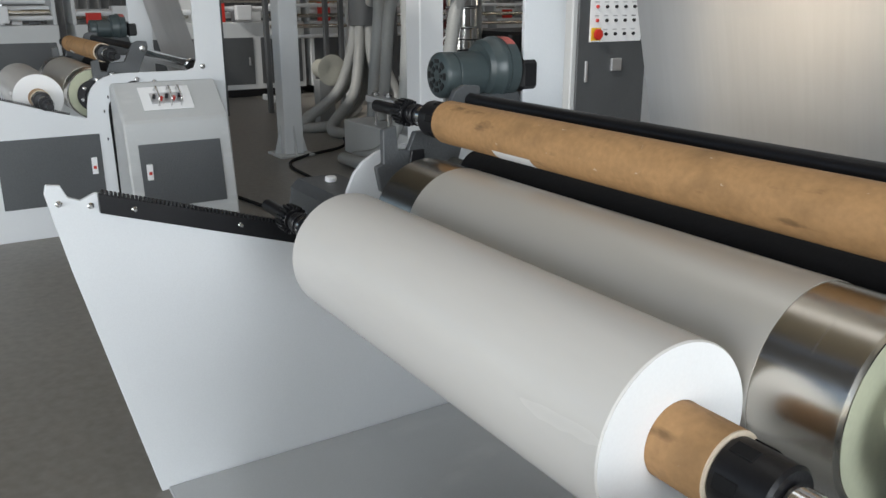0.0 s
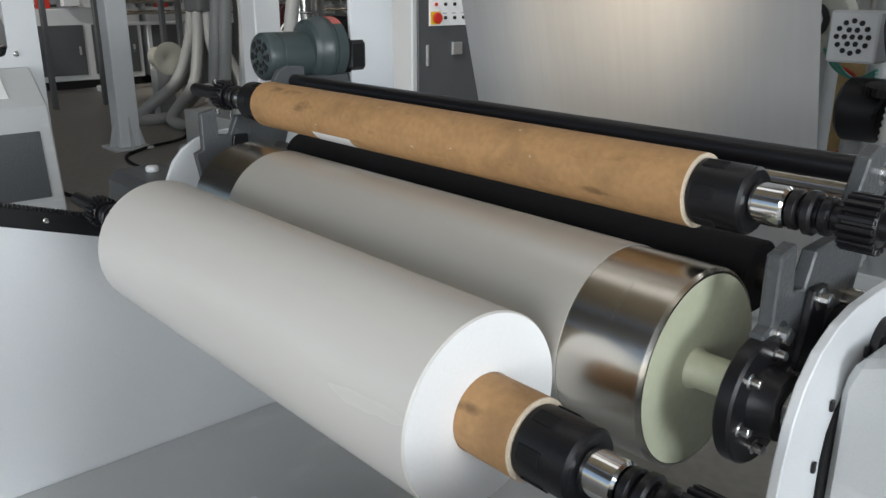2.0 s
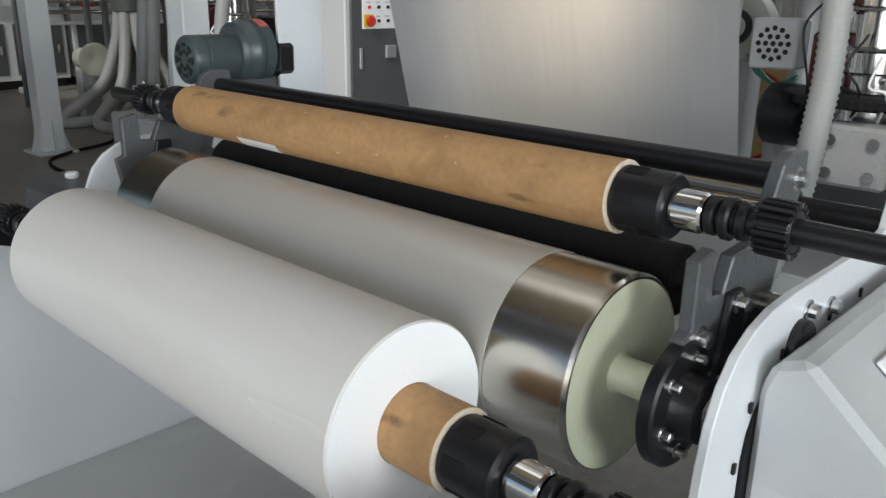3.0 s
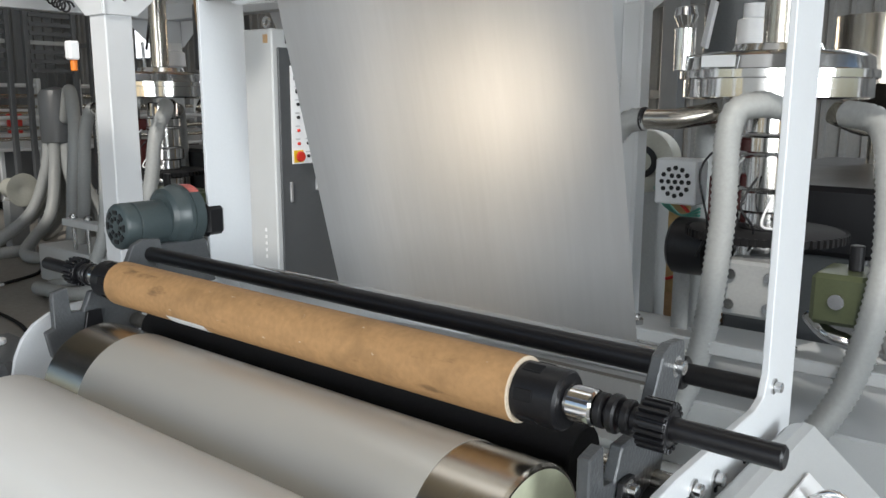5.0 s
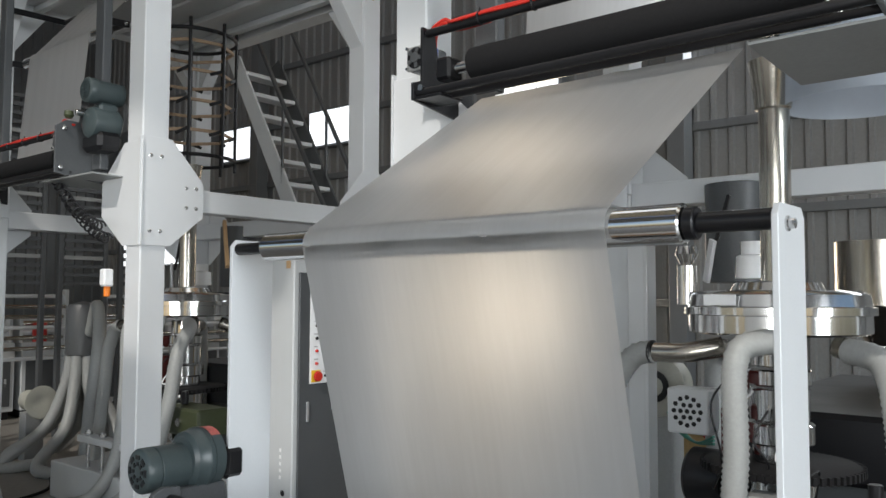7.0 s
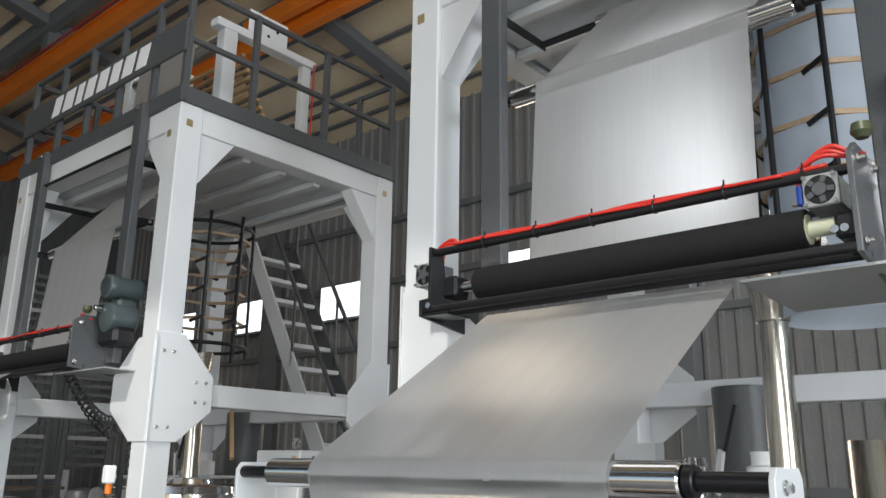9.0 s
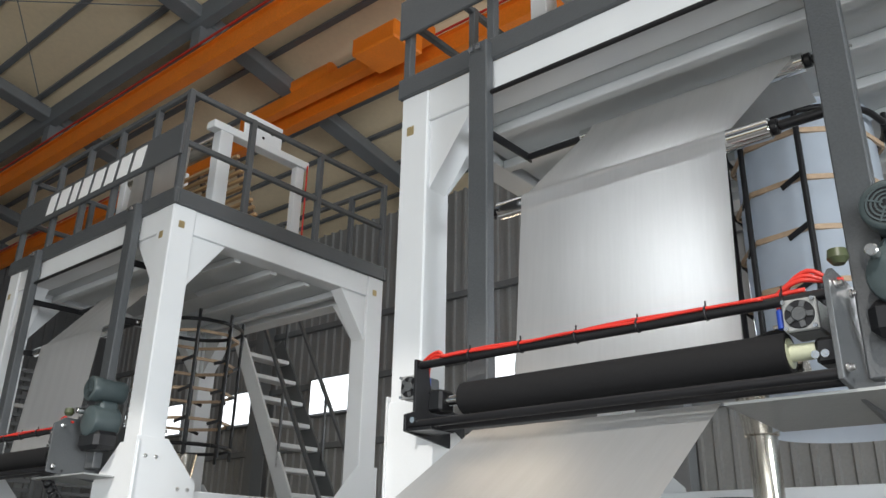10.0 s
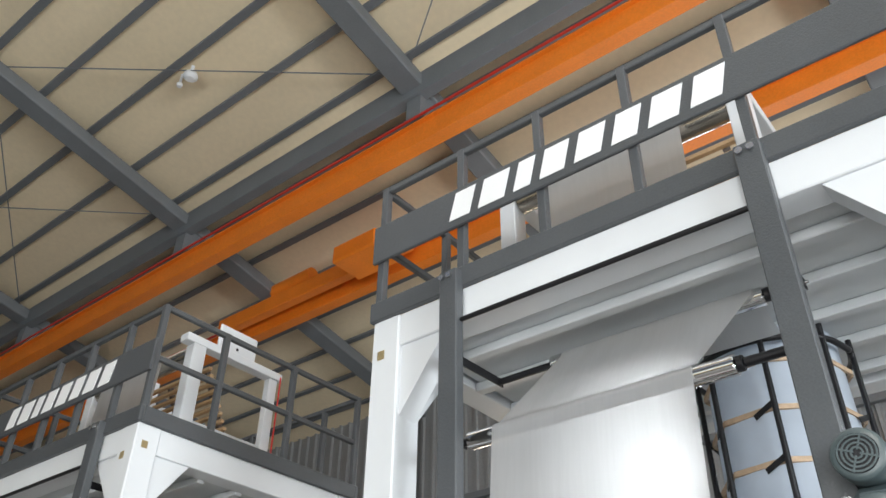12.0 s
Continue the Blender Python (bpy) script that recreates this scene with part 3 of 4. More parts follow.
def nip():
    n = thing("nip_unit", "black rubber nip roller with air cylinders", "roller unit", "nip units")
    Y, Z = 1.3, 2.64
    part("nip_roller", lathe("x", (-0.5, Y, Z), [(0, 0), (0, 0.066), (0.004, 0.072), (1.391, 0.072), (1.395, 0.068), (1.395, 0.055), (1.388, 0.05)], 48), RUBBER, n)
    part("roller_hub", lathe("x", (0.885, Y, Z), [(0, 0), (0, 0.05), (0.012, 0.052), (0.014, 0.03), (0.1, 0.028), (0.1, 0)], 32), CREAM, n)
    part("roller_neck", rod("x", (-0.6, Y, Z), 0.099, 0.024), BOLT, n)
    part("back_roller", rod("x", (-0.5, Y + 0.15, Z - 0.03), 1.4, 0.05), STEEL, n)
    part("front_bar", rod("x", (-0.75, Y - 0.09, Z - 0.105), 1.83, 0.019, 16), BLACK, n)
    part("lower_bar", rod("x", (-0.75, Y - 0.02, Z - 0.118), 1.83, 0.015, 16), BLACK, n)
    part("tray", prism([(Y - 0.03, Z - 0.145), (Y + 0.55, Z - 0.16), (Y + 0.55, Z - 0.17), (Y - 0.03, Z - 0.155)], 0.66, 1.42, 0), MIDGREY, n)
    part("air_bar", rod("x", (-0.74, Y - 0.03, Z + 0.175), 1.8, 0.019, 16), BLACK, n)
    # light bracket at the far end, tall dark housing at the drive end
    part("end_plate", prism([(Y - 0.12, Z - 0.135), (Y + 0.3, Z - 0.19), (Y + 0.3, Z - 0.02), (Y + 0.06, Z + 0.03), (Y + 0.02, Z + 0.2), (Y - 0.06, Z + 0.2), (Y - 0.06, Z - 0.04), (Y - 0.12, Z - 0.06)], -0.757, -0.741, 0.002), BLACK, n)
    part("bracket_foot", box(-0.74, -0.6, Y - 0.11, Y + 0.05, Z - 0.135, Z - 0.122, 0.002), BLACK, n)
    part("bearing", box(-0.68, -0.6, Y - 0.05, Y + 0.05, Z - 0.05, Z + 0.05, 0.012), BLACK, n)
    part("end_plate", prism([(Y - 0.13, Z - 0.13), (Y + 0.42, Z - 0.2), (Y + 0.42, Z + 0.24), (Y - 0.06, Z + 0.25), (Y - 0.13, Z + 0.2)], 1.062, 1.08, 0.002), GREY, n)
    part("bearing", box(0.985, 1.061, Y - 0.05, Y + 0.05, Z - 0.06, Z + 0.03, 0.012), BLACK, n)
    bolts(n, "x", [(1.094, Y + a, Z + c) for a, c in ((-0.09, -0.09), (-0.07, 0.19), (0.1, 0.2), (0.3, 0.2), (0.3, -0.14))], 0.011)
    bolts(n, "y", [(-0.7, Y - 0.115, Z - 0.09), (1.02, Y - 0.06, Z - 0.03), (0.99, Y - 0.06, Z - 0.03)], 0.009)
    fan_block(n, -0.83, Y - 0.02, Z + 0.09, 1)
    fan_block(n, 0.96, Y - 0.08, Z + 0.11, -1)
    part("air_line", sweep([(-0.62 + 0.16 * k, Y - 0.035 + 0.004 * math.sin(k * 2.1), Z + 0.2 + 0.005 * math.sin(k * 1.3)) for k in range(11)], 0.008, 8), RED, n)
    part("air_line", sweep([(-0.6 + 0.16 * k, Y - 0.048 + 0.003 * math.sin(k * 1.1), Z + 0.193 + 0.003 * math.sin(k * 1.9)) for k in range(10)], 0.006, 8), RED, n)
    for k in range(6):
        part("cable_tie", rod("x", (-0.45 + 0.27 * k, Y - 0.033, Z + 0.18), 0.007, 0.03, 10), BLACK, n)
        part("tie_tail", box(-0.449 + 0.27 * k, -0.444 + 0.27 * k, Y - 0.04, Y - 0.035, Z + 0.208, Z + 0.225, 0), BLACK, n)
    # drive at the end of the unit
    dm = part("drive_motor", lathe("y", (1.265, Y - 0.02, 3.085), [(0, 0), (0, 0.072), (0.006, 0.084), (0.012, 0.088), (0.07, 0.088), (0.074, 0.08), (0.26, 0.08), (0.26, 0)], 40), MOTOR, n, "teal grey drive motor with a fan grille")
    part("grille_back", rod("y", (1.265, Y - 0.022, 3.085), 0.002, 0.066, 32, 0.0005), BLACK, dm)
    for q in (0.018, 0.032, 0.046, 0.06):
        part("grille_ring", lathe("y", (1.265, Y - 0.026, 3.085), [(0, q - 0.003), (0, q + 0.003), (0.003, q + 0.003), (0.003, q - 0.003), (0, q - 0.003)], 28), MOTOR, dm)
    for k in range(4):
        f = box(-0.003, 0.003, 0, 0.003, 0.01, 0.066, 0)
        f.transform(Matrix.Translation((1.265, Y - 0.027, 3.085)) @ Matrix.Rotation(k * 1.5708 + 0.4, 4, "Y"))
        part("grille_spoke", f, MOTOR, dm)
    part("gear_neck", box(1.2, 1.33, Y + 0.06, Y + 0.2, 2.9, 3.004, 0.02), MOTOR, n)
    part("gear_case", lathe("y", (1.265, Y - 0.0, 2.86), [(0, 0), (0, 0.08), (0.015, 0.105), (0.03, 0.11), (0.2, 0.11), (0.22, 0.09), (0.22, 0)], 36), MOTOR, n)
    part("gear_case", box(1.14, 1.4, Y + 0.02, Y + 0.2, 2.66, 2.79, 0.03), BLACK, n)
    part("oil_cap", rod("y", (1.2, Y - 0.05, 2.93), 0.05, 0.022, 12), BOLT, n)
    part("brass_valve", lathe("z", (1.1, Y - 0.05, 2.9), [(0, 0), (0, 0.02), (0.02, 0.035), (0.05, 0.03), (0.06, 0)], 16), GREEN, n)
    return n


nu = nip()
copy_thing(nu, Matrix.Translation((STEP, 0, 0)))

# ---- winder ----
DY, DZ = -0.21, 0.696   # drum axis
RY, RZ = -0.53, 0.672   # finished roll axis
XL, XR = -0.98, 1.0
PLATE = [(-0.96, ZF), (-1.13, 0.58), (-1.172, 0.80), (-1.165, 0.825), (-1.13, 0.82), (-1.115, 0.785), (-1.085, 0.772), (-1.055, 0.785), (-1.045, 0.79), (-0.44, 0.60), (-0.30, 0.565), (-0.292, 0.64), (-0.279, 0.70), (-0.255, 0.752), (-0.22, 0.79), (-0.17, 0.817), (-0.11, 0.832), (-0.03, 0.837), (0.36, 0.837), (0.41, 0.852), (0.43, 0.90), (0.43, 1.84), (0.45, 1.865), (0.60, 1.865), (0.62, 1.84), (0.62, ZF)]


def winder():
    w = thing("film_winder", "white and grey surface winder with steel drum", "winding machine", "film winders")
    for x, name in ((XL, "side_plate"), (XR, "side_plate")):
        part(name, prism(PLATE, x - 0.008, x + 0.008, 0.002), WHITE, w)
        side = 1 if x < 0 else -1
        rk = part("gear_rack", prism([(-1.04, 0.79), (-0.40, 0.592), (-0.40, 0.535), (-1.04, 0.735)], x + side * 0.007, x + side * 0.03, 0.001), BLACK, w)
        for k in range(58):
            y = -1.03 + k * 0.011
            z = 0.787 - (k * 0.011) * 0.31
            part("rack_tooth", box(x + side * 0.008, x + side * 0.029, y, y + 0.0055, z - 0.002, z + 0.010, 0), BLACK, rk)
        bolts(w, "x", [(x + side * 0.012, y, z) for y, z in ((-1.14, 0.77), (-1.06, 0.755))], 0.006)
        bolts(rk, "x", [(x + side * 0.032, y, z) for y, z in ((-0.95, 0.735), (-0.65, 0.645))], 0.005)
    part("base_tray", box(XL + 0.012, XR - 0.012, -0.94, 0.4, ZF, ZF + 0.012, 0.002), COVER, w, "grey sheet under the drum")
    # console on the operator side
    out = [(1.0145, ZF + 0.04), (1.0145, 0.72), (1.03, 0.765), (1.08, 0.785), (1.34, 0.56), (1.44, ZF + 0.04)]
    b = prism(out, -0.15, 0.52, 0.012, "y")
    con = part("console", b, COVER, w, "grey painted console with scuffs")
    d = (0.28, -0.24)
    n = Vector((0.24, 0, 0.28)).normalized()
    mid = Vector((1.2, 0.16, 0.68)) + n * 0.004
    turn = Matrix((( 0, d[0] / 0.369, n.x, mid.x), (1, 0, 0, mid.y), (0, d[1] / 0.369, n.z, mid.z), (0, 0, 0, 1)))
    for nm, x0, x1, y0, y1, h, mt in (("switch_panel", -0.16, 0.16, -0.1, 0.1, 0.006, LABELW), ("switch_plate", -0.1, 0.1, -0.04, 0.05, 0.012, SILVER)):
        b = box(x0, x1, y0, y1, 0, h, 0.002)
        b.transform(turn)
        part(nm, b, mt, con)
    for k in range(5):
        b = rod("z", (-0.08 + 0.04 * k, 0.005 + 0.02 * (k % 2), 0.012), 0.03, 0.011, 12)
        b.transform(turn)
        part("knob", b, RED if k in (1, 3) else BLACK, con)
    for y in (-0.06, 0.02, 0.08):
        b = sweep([(y, -0.07, 0.008), (y, -0.05, 0.06), (y, 0.05, 0.06), (y, 0.07, 0.008)], 0.006, 8)
        b.transform(turn)
        part("guard_bar", b, CHROME, con)
    part("cover_door", prism([(1.418, 0.02), (1.362, 0.42), (1.372, 0.42), (1.428, 0.02)], -0.08, 0.44, 0.001, "y"), GREY, con)
    part("door_latch", box(1.398, 1.42, -0.05, -0.015, 0.2, 0.3, 0.002), LABELW, con)
    part("latch_button", box(1.42, 1.424, -0.042, -0.023, 0.235, 0.255, 0.001), RED, con)
    part("cover_door", box(1.009, 1.016, -0.85, -0.24, 0.02, 0.46, 0.002), GREY, w)
    for xx in (1.017,):
        part("door_latch", box(xx, xx + 0.008, -0.31, -0.275, 0.2, 0.31, 0.002), LABELW, w)
        part("latch_button", box(xx + 0.008, xx + 0.012, -0.302, -0.283, 0.235, 0.255, 0.001), RED, w)
    # contact drum
    part("drum", lathe("x", (-0.60, DY, DZ), [(0, 0), (0, 0.04), (0.003, 0.160), (0.008, 0.166), (1.418, 0.166), (1.424, 0.161), (1.424, 0.158), (1.418, 0.156)], 128), STEEL, w, "brushed steel drum")
    part("drum_end", lathe("x", (0.812, DY, DZ), [(0, 0), (0.012, 0.157), (0.0125, 0.1565), (0.0105, 0.15), (0.004, 0.09), (0.002, 0.04), (0.002, 0)], 96), CREAM, w, "cream painted drum end")
    part("drum_stub", lathe("x", (0.813, DY, DZ), [(0, 0), (0, 0.036), (0.012, 0.03), (0.105, 0.03), (0.105, 0)], 32), CREAM, w)
    part("flange", lathe("x", (0.915, DY - 0.02, DZ), [(0, 0), (0, 0.097), (0.003, 0.1), (0.022, 0.1), (0.026, 0.096), (0.026, 0.055), (0.045, 0.05), (0.06, 0.05), (0.06, 0)], 56), BLACK, w)
    part("flange_nut", rod("x", (0.975, DY - 0.02, DZ), 0.02, 0.028, 6), BOLT, w)
    bolts(w, "x", [(0.945, DY - 0.02 + 0.072 * math.cos(k * 1.0472 + 0.3), DZ + 0.072 * math.sin(k * 1.0472 + 0.3)) for k in range(6)], 0.008)
    part("drum_film", lathe("x", (-0.415, DY, DZ), [(0, 0.1664), (0.0, 0.1674), (1.083, 0.1674), (1.083, 0.1664)], 128), DRUMFILM, w, "milky film on the drum")
    # arms that carry the upper shaft
    for x, s in ((0.925, 1), (-0.83, -1)):
        part("arm", prism([(-0.235, 0.72), (-0.25, 0.80), (-0.225, 0.81), (-0.225, 0.915), (-0.178, 0.925), (-0.172, 0.85), (-0.135, 0.845), (-0.11, 0.90), (-0.02, 0.905), (0.04, 1.02), (0.075, 1.035), (0.135, 1.03), (0.14, 0.99), (0.075, 0.86), (0.03, 0.72)], x - 0.012, x + 0.012, 0.003), GREY, w)
        part("arm_brace", prism([(-0.17, 0.66), (-0.13, 0.845), (-0.085, 0.845), (-0.07, 0.66)], x + 0.014, x + 0.026, 0.002), BLACK, w)
        bolts(w, "x", [(x + (0.028 if s > 0 else -0.03), y, z) for y, z in ((-0.105, 0.825), (-0.12, 0.70))], 0.012)
        bolts(w, "x", [(x + 0.014 if s > 0 else x - 0.016, y, z) for y, z in ((-0.195, 0.79), (0.105, 0.985))], 0.014)
        part("pivot", rod("x", (x if s > 0 else x - 0.1, 0.0, 0.74), 0.1, 0.045), BLACK, w)
    part("lay_on_bar", rod("x", (-0.83, 0.1, 0.985), 1.75, 0.024), BLACK, w, "black steel bar")
    part("rubber_roller", rod("x", (-0.68, 0.03, 0.785), 1.47, 0.066), RUBBER, w)
    part("rubber_roller_shaft", rod("x", (-0.82, 0.03, 0.785), 1.8, 0.022), STEEL, w)
    # film frame rollers
    for z in (1.83, 0.85):
        part("film_roller", lathe("x", (-0.79, 0.46, z), [(0, 0), (0, 0.045), (0.004, 0.05), (1.57, 0.05), (1.575, 0.045), (1.575, 0)], 48), CHROME, w, "polished chrome roller")
        part("roller_shaft", rod("x", (XL + 0.006, 0.46, z), 0.185, 0.022), BLACK, w)
        part("roller_cap", rod("x", (0.786, 0.46, z), 0.03, 0.04), BLACK, w)
        part("roller_shaft", rod("x", (0.815, 0.46, z), XR - 0.822, 0.025), BLACK, w)
    bolts(w, "x", [(XR + 0.014, 0.49, 1.82), (XR + 0.014, 0.47, 0.86), (XR + 0.014, 0.03, 0.793), (XR + 0.014, 0.14, 0.77)], 0.012)
    rim = [(-0.155, ZF + 0.05), (-0.165, 0.60), (-0.157, 0.64), (-0.138, 0.672), (-0.105, 0.698), (-0.05, 0.713), (0.05, 0.718), (0.40, 0.722), (0.40, ZF + 0.05)]
    part("gasket", prism([(y - 0.002 if y < 0 else y, z + (0.003 if z > 0.6 else 0)) for y, z in rim], XR + 0.0085, XR + 0.014, 0), RUBBER, w, "black rubber seam")
    for y, z in ((-0.19, 0.42), (-0.192, 0.60), (-0.16, 0.69), (-0.06, 0.745), (0.14, 0.752), (0.30, 0.752)):
        part("cover_clip", box(XR + 0.009, XR + 0.014, y - 0.004, y + 0.004, z - 0.009, z + 0.009, 0.001), BLACK, w)
    # gear motor and gearbox on the far side
    gm = part("gear_motor", lathe("y", (-1.06, 0.12, 1.045), [(0, 0), (0, 0.066), (0.006, 0.076), (0.012, 0.079), (0.05, 0.079), (0.053, 0.074), (0.057, 0.079), (0.165, 0.079), (0.17, 0.07), (0.18, 0.07)], 48), MOTOR, w, "teal grey gear motor")
    part("gear_case", lathe("y", (-1.05, 0.285, 1.062), [(0, 0), (0, 0.085), (0.012, 0.1), (0.05, 0.108), (0.055, 0.112), (0.07, 0.112), (0.075, 0.108), (0.115, 0.106), (0.122, 0.1), (0.122, 0)], 48), MOTOR, gm)
    part("gear_foot", box(-1.11, -0.98, 0.3, 0.39, 0.94, 0.985, 0.008), MOTOR, gm)
    part("motor_label", lathe("y", (-1.05, 0.362, 1.062), [(0, 0.1075), (0.0, 0.1092), (0.04, 0.1085), (0.04, 0.1065)], 48), MOTOR, gm)
    lb = lathe("y", (-1.05, 0.363, 1.062), [(0, 0.1085), (0.0, 0.1098), (0.038, 0.1092), (0.038, 0.107)], 48)
    bmesh.ops.delete(lb, geom=[v for v in lb.verts if v.co.z < 1.148 or v.co.x < -1.07], context="VERTS")
    part("warning_label", lb, mat("red_white_label", (0.62, 0.16, 0.14), 0.5, vary=0.45, grain=90), gm)
    for k in range(8):
        a = k * math.pi / 4
        for q in (0.028, 0.05):
            f = box(-0.006 - 0.006 * (q > 0.04), 0.006 + 0.006 * (q > 0.04), -0.002, 0.002, q - 0.007, q + 0.007, 0)
            f.transform(Matrix.Translation((-1.06, 0.119, 1.045)) @ Matrix.Rotation(a, 4, "Y"))
            part("fan_slot", f, BLACK, gm)
    part("terminal_block", box(-1.03, -0.96, 0.41, 0.5, 0.98, 1.1, 0.02), BLACK, w)
    part("motor_bracket", prism([(-1.12, 0.83), (-0.93, 0.83), (-0.98, 0.98), (-1.1, 0.98)], 0.2, 0.42, 0.004, "y"), GREY, w)
    part("gearbox", box(-1.45, -1.05, -0.3, -0.08, 0.42, 0.66, 0.03), GREY, w)
    part("gearbox_cap", lathe("x", (-1.0, -0.19, 0.54), [(-0.52, 0), (-0.52, 0.08), (-0.5, 0.085), (0, 0.085)], 24), GREY, w)
    part("oil_cap", rod("z", (-1.3, -0.19, 0.66), 0.02, 0.022, 14), LABELW, w)
    return w


def shaft_set(name, label, y, z, r_core, x0, x1):
    s = thing(name, label, "core", name + "s")
    part("core", lathe("x", (x0, y, z), [(0, r_core - 0.012), (0, r_core), (x1 - x0, r_core), (x1 - x0, r_core - 0.012)], 64), CARD, s, "brown cardboard core")
    part("core_rim", lathe("x", (x1 - 0.001, y, z), [(0, r_core - 0.012), (0.003, r_core - 0.011), (0.003, r_core - 0.0005), (0, r_core)], 64), CARD_EDGE, s)
    for e, sg in ((x1, 1), (x0, -1)):
        ax = lambda d, length: (e + d if sg > 0 else e - d - length, y, z)
        chuck = part("chuck", lathe("x", (e if sg > 0 else e - 0.095, y, z), [(0, 0), (0, r_core - 0.014), (0.004, r_core - 0.008), (0.09, r_core - 0.008), (0.095, r_core - 0.013), (0.095, 0)], 40), BLACK, s)
        for k in range(6):
            a = k * math.pi / 3 + 0.3
            b = box(0.012, 0.05, -0.011, 0.011, r_core - 0.014, r_core - 0.0062, 0.001)
            b.transform(Matrix.Translation((e if sg > 0 else e - 0.06, y, z)) @ Matrix.Rotation(a, 4, "X"))
            part("jaw", b, RUBBER, chuck)
        part("collar", rod("x", ax(0.095, 0.055), 0.055, 0.033), CHROME, s)
        for d, rr in ((0.152, 0.031), (0.176, 0.034), (0.2, 0.030)):
            part("ring", rod("x", ax(d, 0.018), 0.018, rr), BLACK, s)
        b = bmesh.new()
        part("shaft", rod("x", ax(0.13, 0.33), 0.33, 0.02), BLACK, s)
        gear = part("pinion", rod("x", ax(0.235, 0.05), 0.05, 0.034), BLACK, s)
        for k in range(20):
            a = k * math.pi / 10
            b = box(0, 0.05, -0.0035, 0.0035, 0.033, 0.043, 0.001)
            b.transform(Matrix.Translation((ax(0.235, 0.05)[0], y, z)) @ Matrix.Rotation(a, 4, "X"))
            part("tooth", b, BLACK, gear)
    return s


wd = winder()
top_core = shaft_set("core_shaft", "empty brown cardboard core on an air shaft above the drum", -0.11, 0.955, 0.0625, -0.62, 0.737)
b = bmesh.new()
q = [[b.verts.new((x, -0.11 + 0.063 * math.cos(radians(a)), 0.955 + 0.063 * math.sin(radians(a)))) for x in (-0.33, -0.17)] for a in (212, 222, 232, 245)]
for p0, p1 in zip(q, q[1:]):
    b.faces.new([p0[0], p0[1], p1[1], p1[0]]).smooth = True
part("paper_label", b, LABELW, top_core)
low_core = shaft_set("roll_shaft", "brown core and air shaft inside the finished film roll", RY, RZ, 0.0625, -0.58, 0.765)
roll = tagged(part("film_roll", lathe("x", (-0.45, RY, RZ), [(0, 0.064), (0.0, 0.153), (0.003, 0.156), (1.109, 0.156), (1.112, 0.153)], 160), ROLL), "smooth full roll of white plastic film on the winder", "film roll", "film rolls")
part("roll_end", lathe("x", (0.6625, RY, RZ), [(0, 0.1535), (0.0002, 0.12), (0.0004, 0.09), (0.0005, 0.0632)], 160), ROLL_END, roll, "bright layered film edge")
for o in (wd, top_core, low_core, roll):
    copy_thing(o, Matrix.Translation((STEP - 0.12, -0.24, 0)))
tagged(part("white_carton", box(-0.17, 0.22, -0.9, -0.48, ZF, 0.08, 0.006), WHITE), "white box lying under the finished roll", "box")


# ---- control cabinet ----
cab = thing("control_cabinet", "tall light grey control cabinet with a dark door", "cabinet")
CX0, CX1, CY0, CY1, CTOP = -3.67, -3.15, 2.54, 3.29, 1.965
part("body", box(CX0, CX1, CY0, CY1, ZF + 0.1, CTOP, 0.01), WHITE_OLD, cab)
part("plinth", box(CX0 + 0.02, CX1 - 0.02, CY0 + 0.02, CY1 - 0.02, ZF, ZF + 0.1), GREY, cab)
door = part("door", box(CX1, CX1 + 0.02, CY0 + 0.04, CY1 - 0.03, ZF + 0.16, CTOP - 0.13, 0.006), GREY, cab, "dark grey door")
panel = part("switch_panel", box(CX1 + 0.021, CX1 + 0.026, CY0 + 0.14, CY1 - 0.1, 0.97, 1.68, 0.002), LABELW, cab, "white switch panel")
for r in range(6):
    for c in range(5):
        y, z = CY0 + 0.2 + c * 0.09, 1.5 - r * 0.095
        big = r in (0,)
        part("knob", rod("x", (CX1 + 0.026, y, z), 0.02, 0.02 if big else 0.012, 12), RED if (c == 0 and r == 3) or (c == 0 and r == 4) else BLACK, panel)
        part("switch_legend", box(CX1 + 0.0262, CX1 + 0.027, y - 0.02, y + 0.02, z + 0.028, z + 0.036, 0), SILVER, panel)
part("stop_plate", box(CX1 + 0.026, CX1 + 0.029, CY0 + 0.155, CY0 + 0.245, 0.98, 1.07, 0), mat("yellow_plate", (0.75, 0.5, 0.03), 0.4), panel)
part("stop_button", lathe("x", (CX1 + 0.029, CY0 + 0.2, 1.025), [(0, 0.02), (0.02, 0.02), (0.02, 0.04), (0.035, 0.036), (0.038, 0)], 20), RED, panel, "red emergency stop button")
part("display", box(CX1 + 0.026, CX1 + 0.03, CY0 + 0.17, CY0 + 0.32, 1.58, 1.615, 0), BLACK, panel)
part("handle", box(CX1 + 0.02, CX1 + 0.035, CY0 + 0.11, CY0 + 0.135, 0.72, 0.87, 0.004), SILVER, door)
part("lock", box(CX1 + 0.02, CX1 + 0.04, CY0 + 0.36, CY0 + 0.46, 0.79, 0.88, 0.004), SILVER, door)
panel.location.z = 0.03
part("brand_block", box(CX1 + 0.001, CX1 + 0.004, CY0 + 0.12, CY0 + 0.5, CTOP - 0.1, CTOP - 0.04, 0), GREY, cab)
part("rating_plate", box(CX1 - 0.09, CX1 - 0.04, CY0 - 0.004, CY0 - 0.001, CTOP - 0.1, CTOP - 0.04, 0), WOOD, cab)
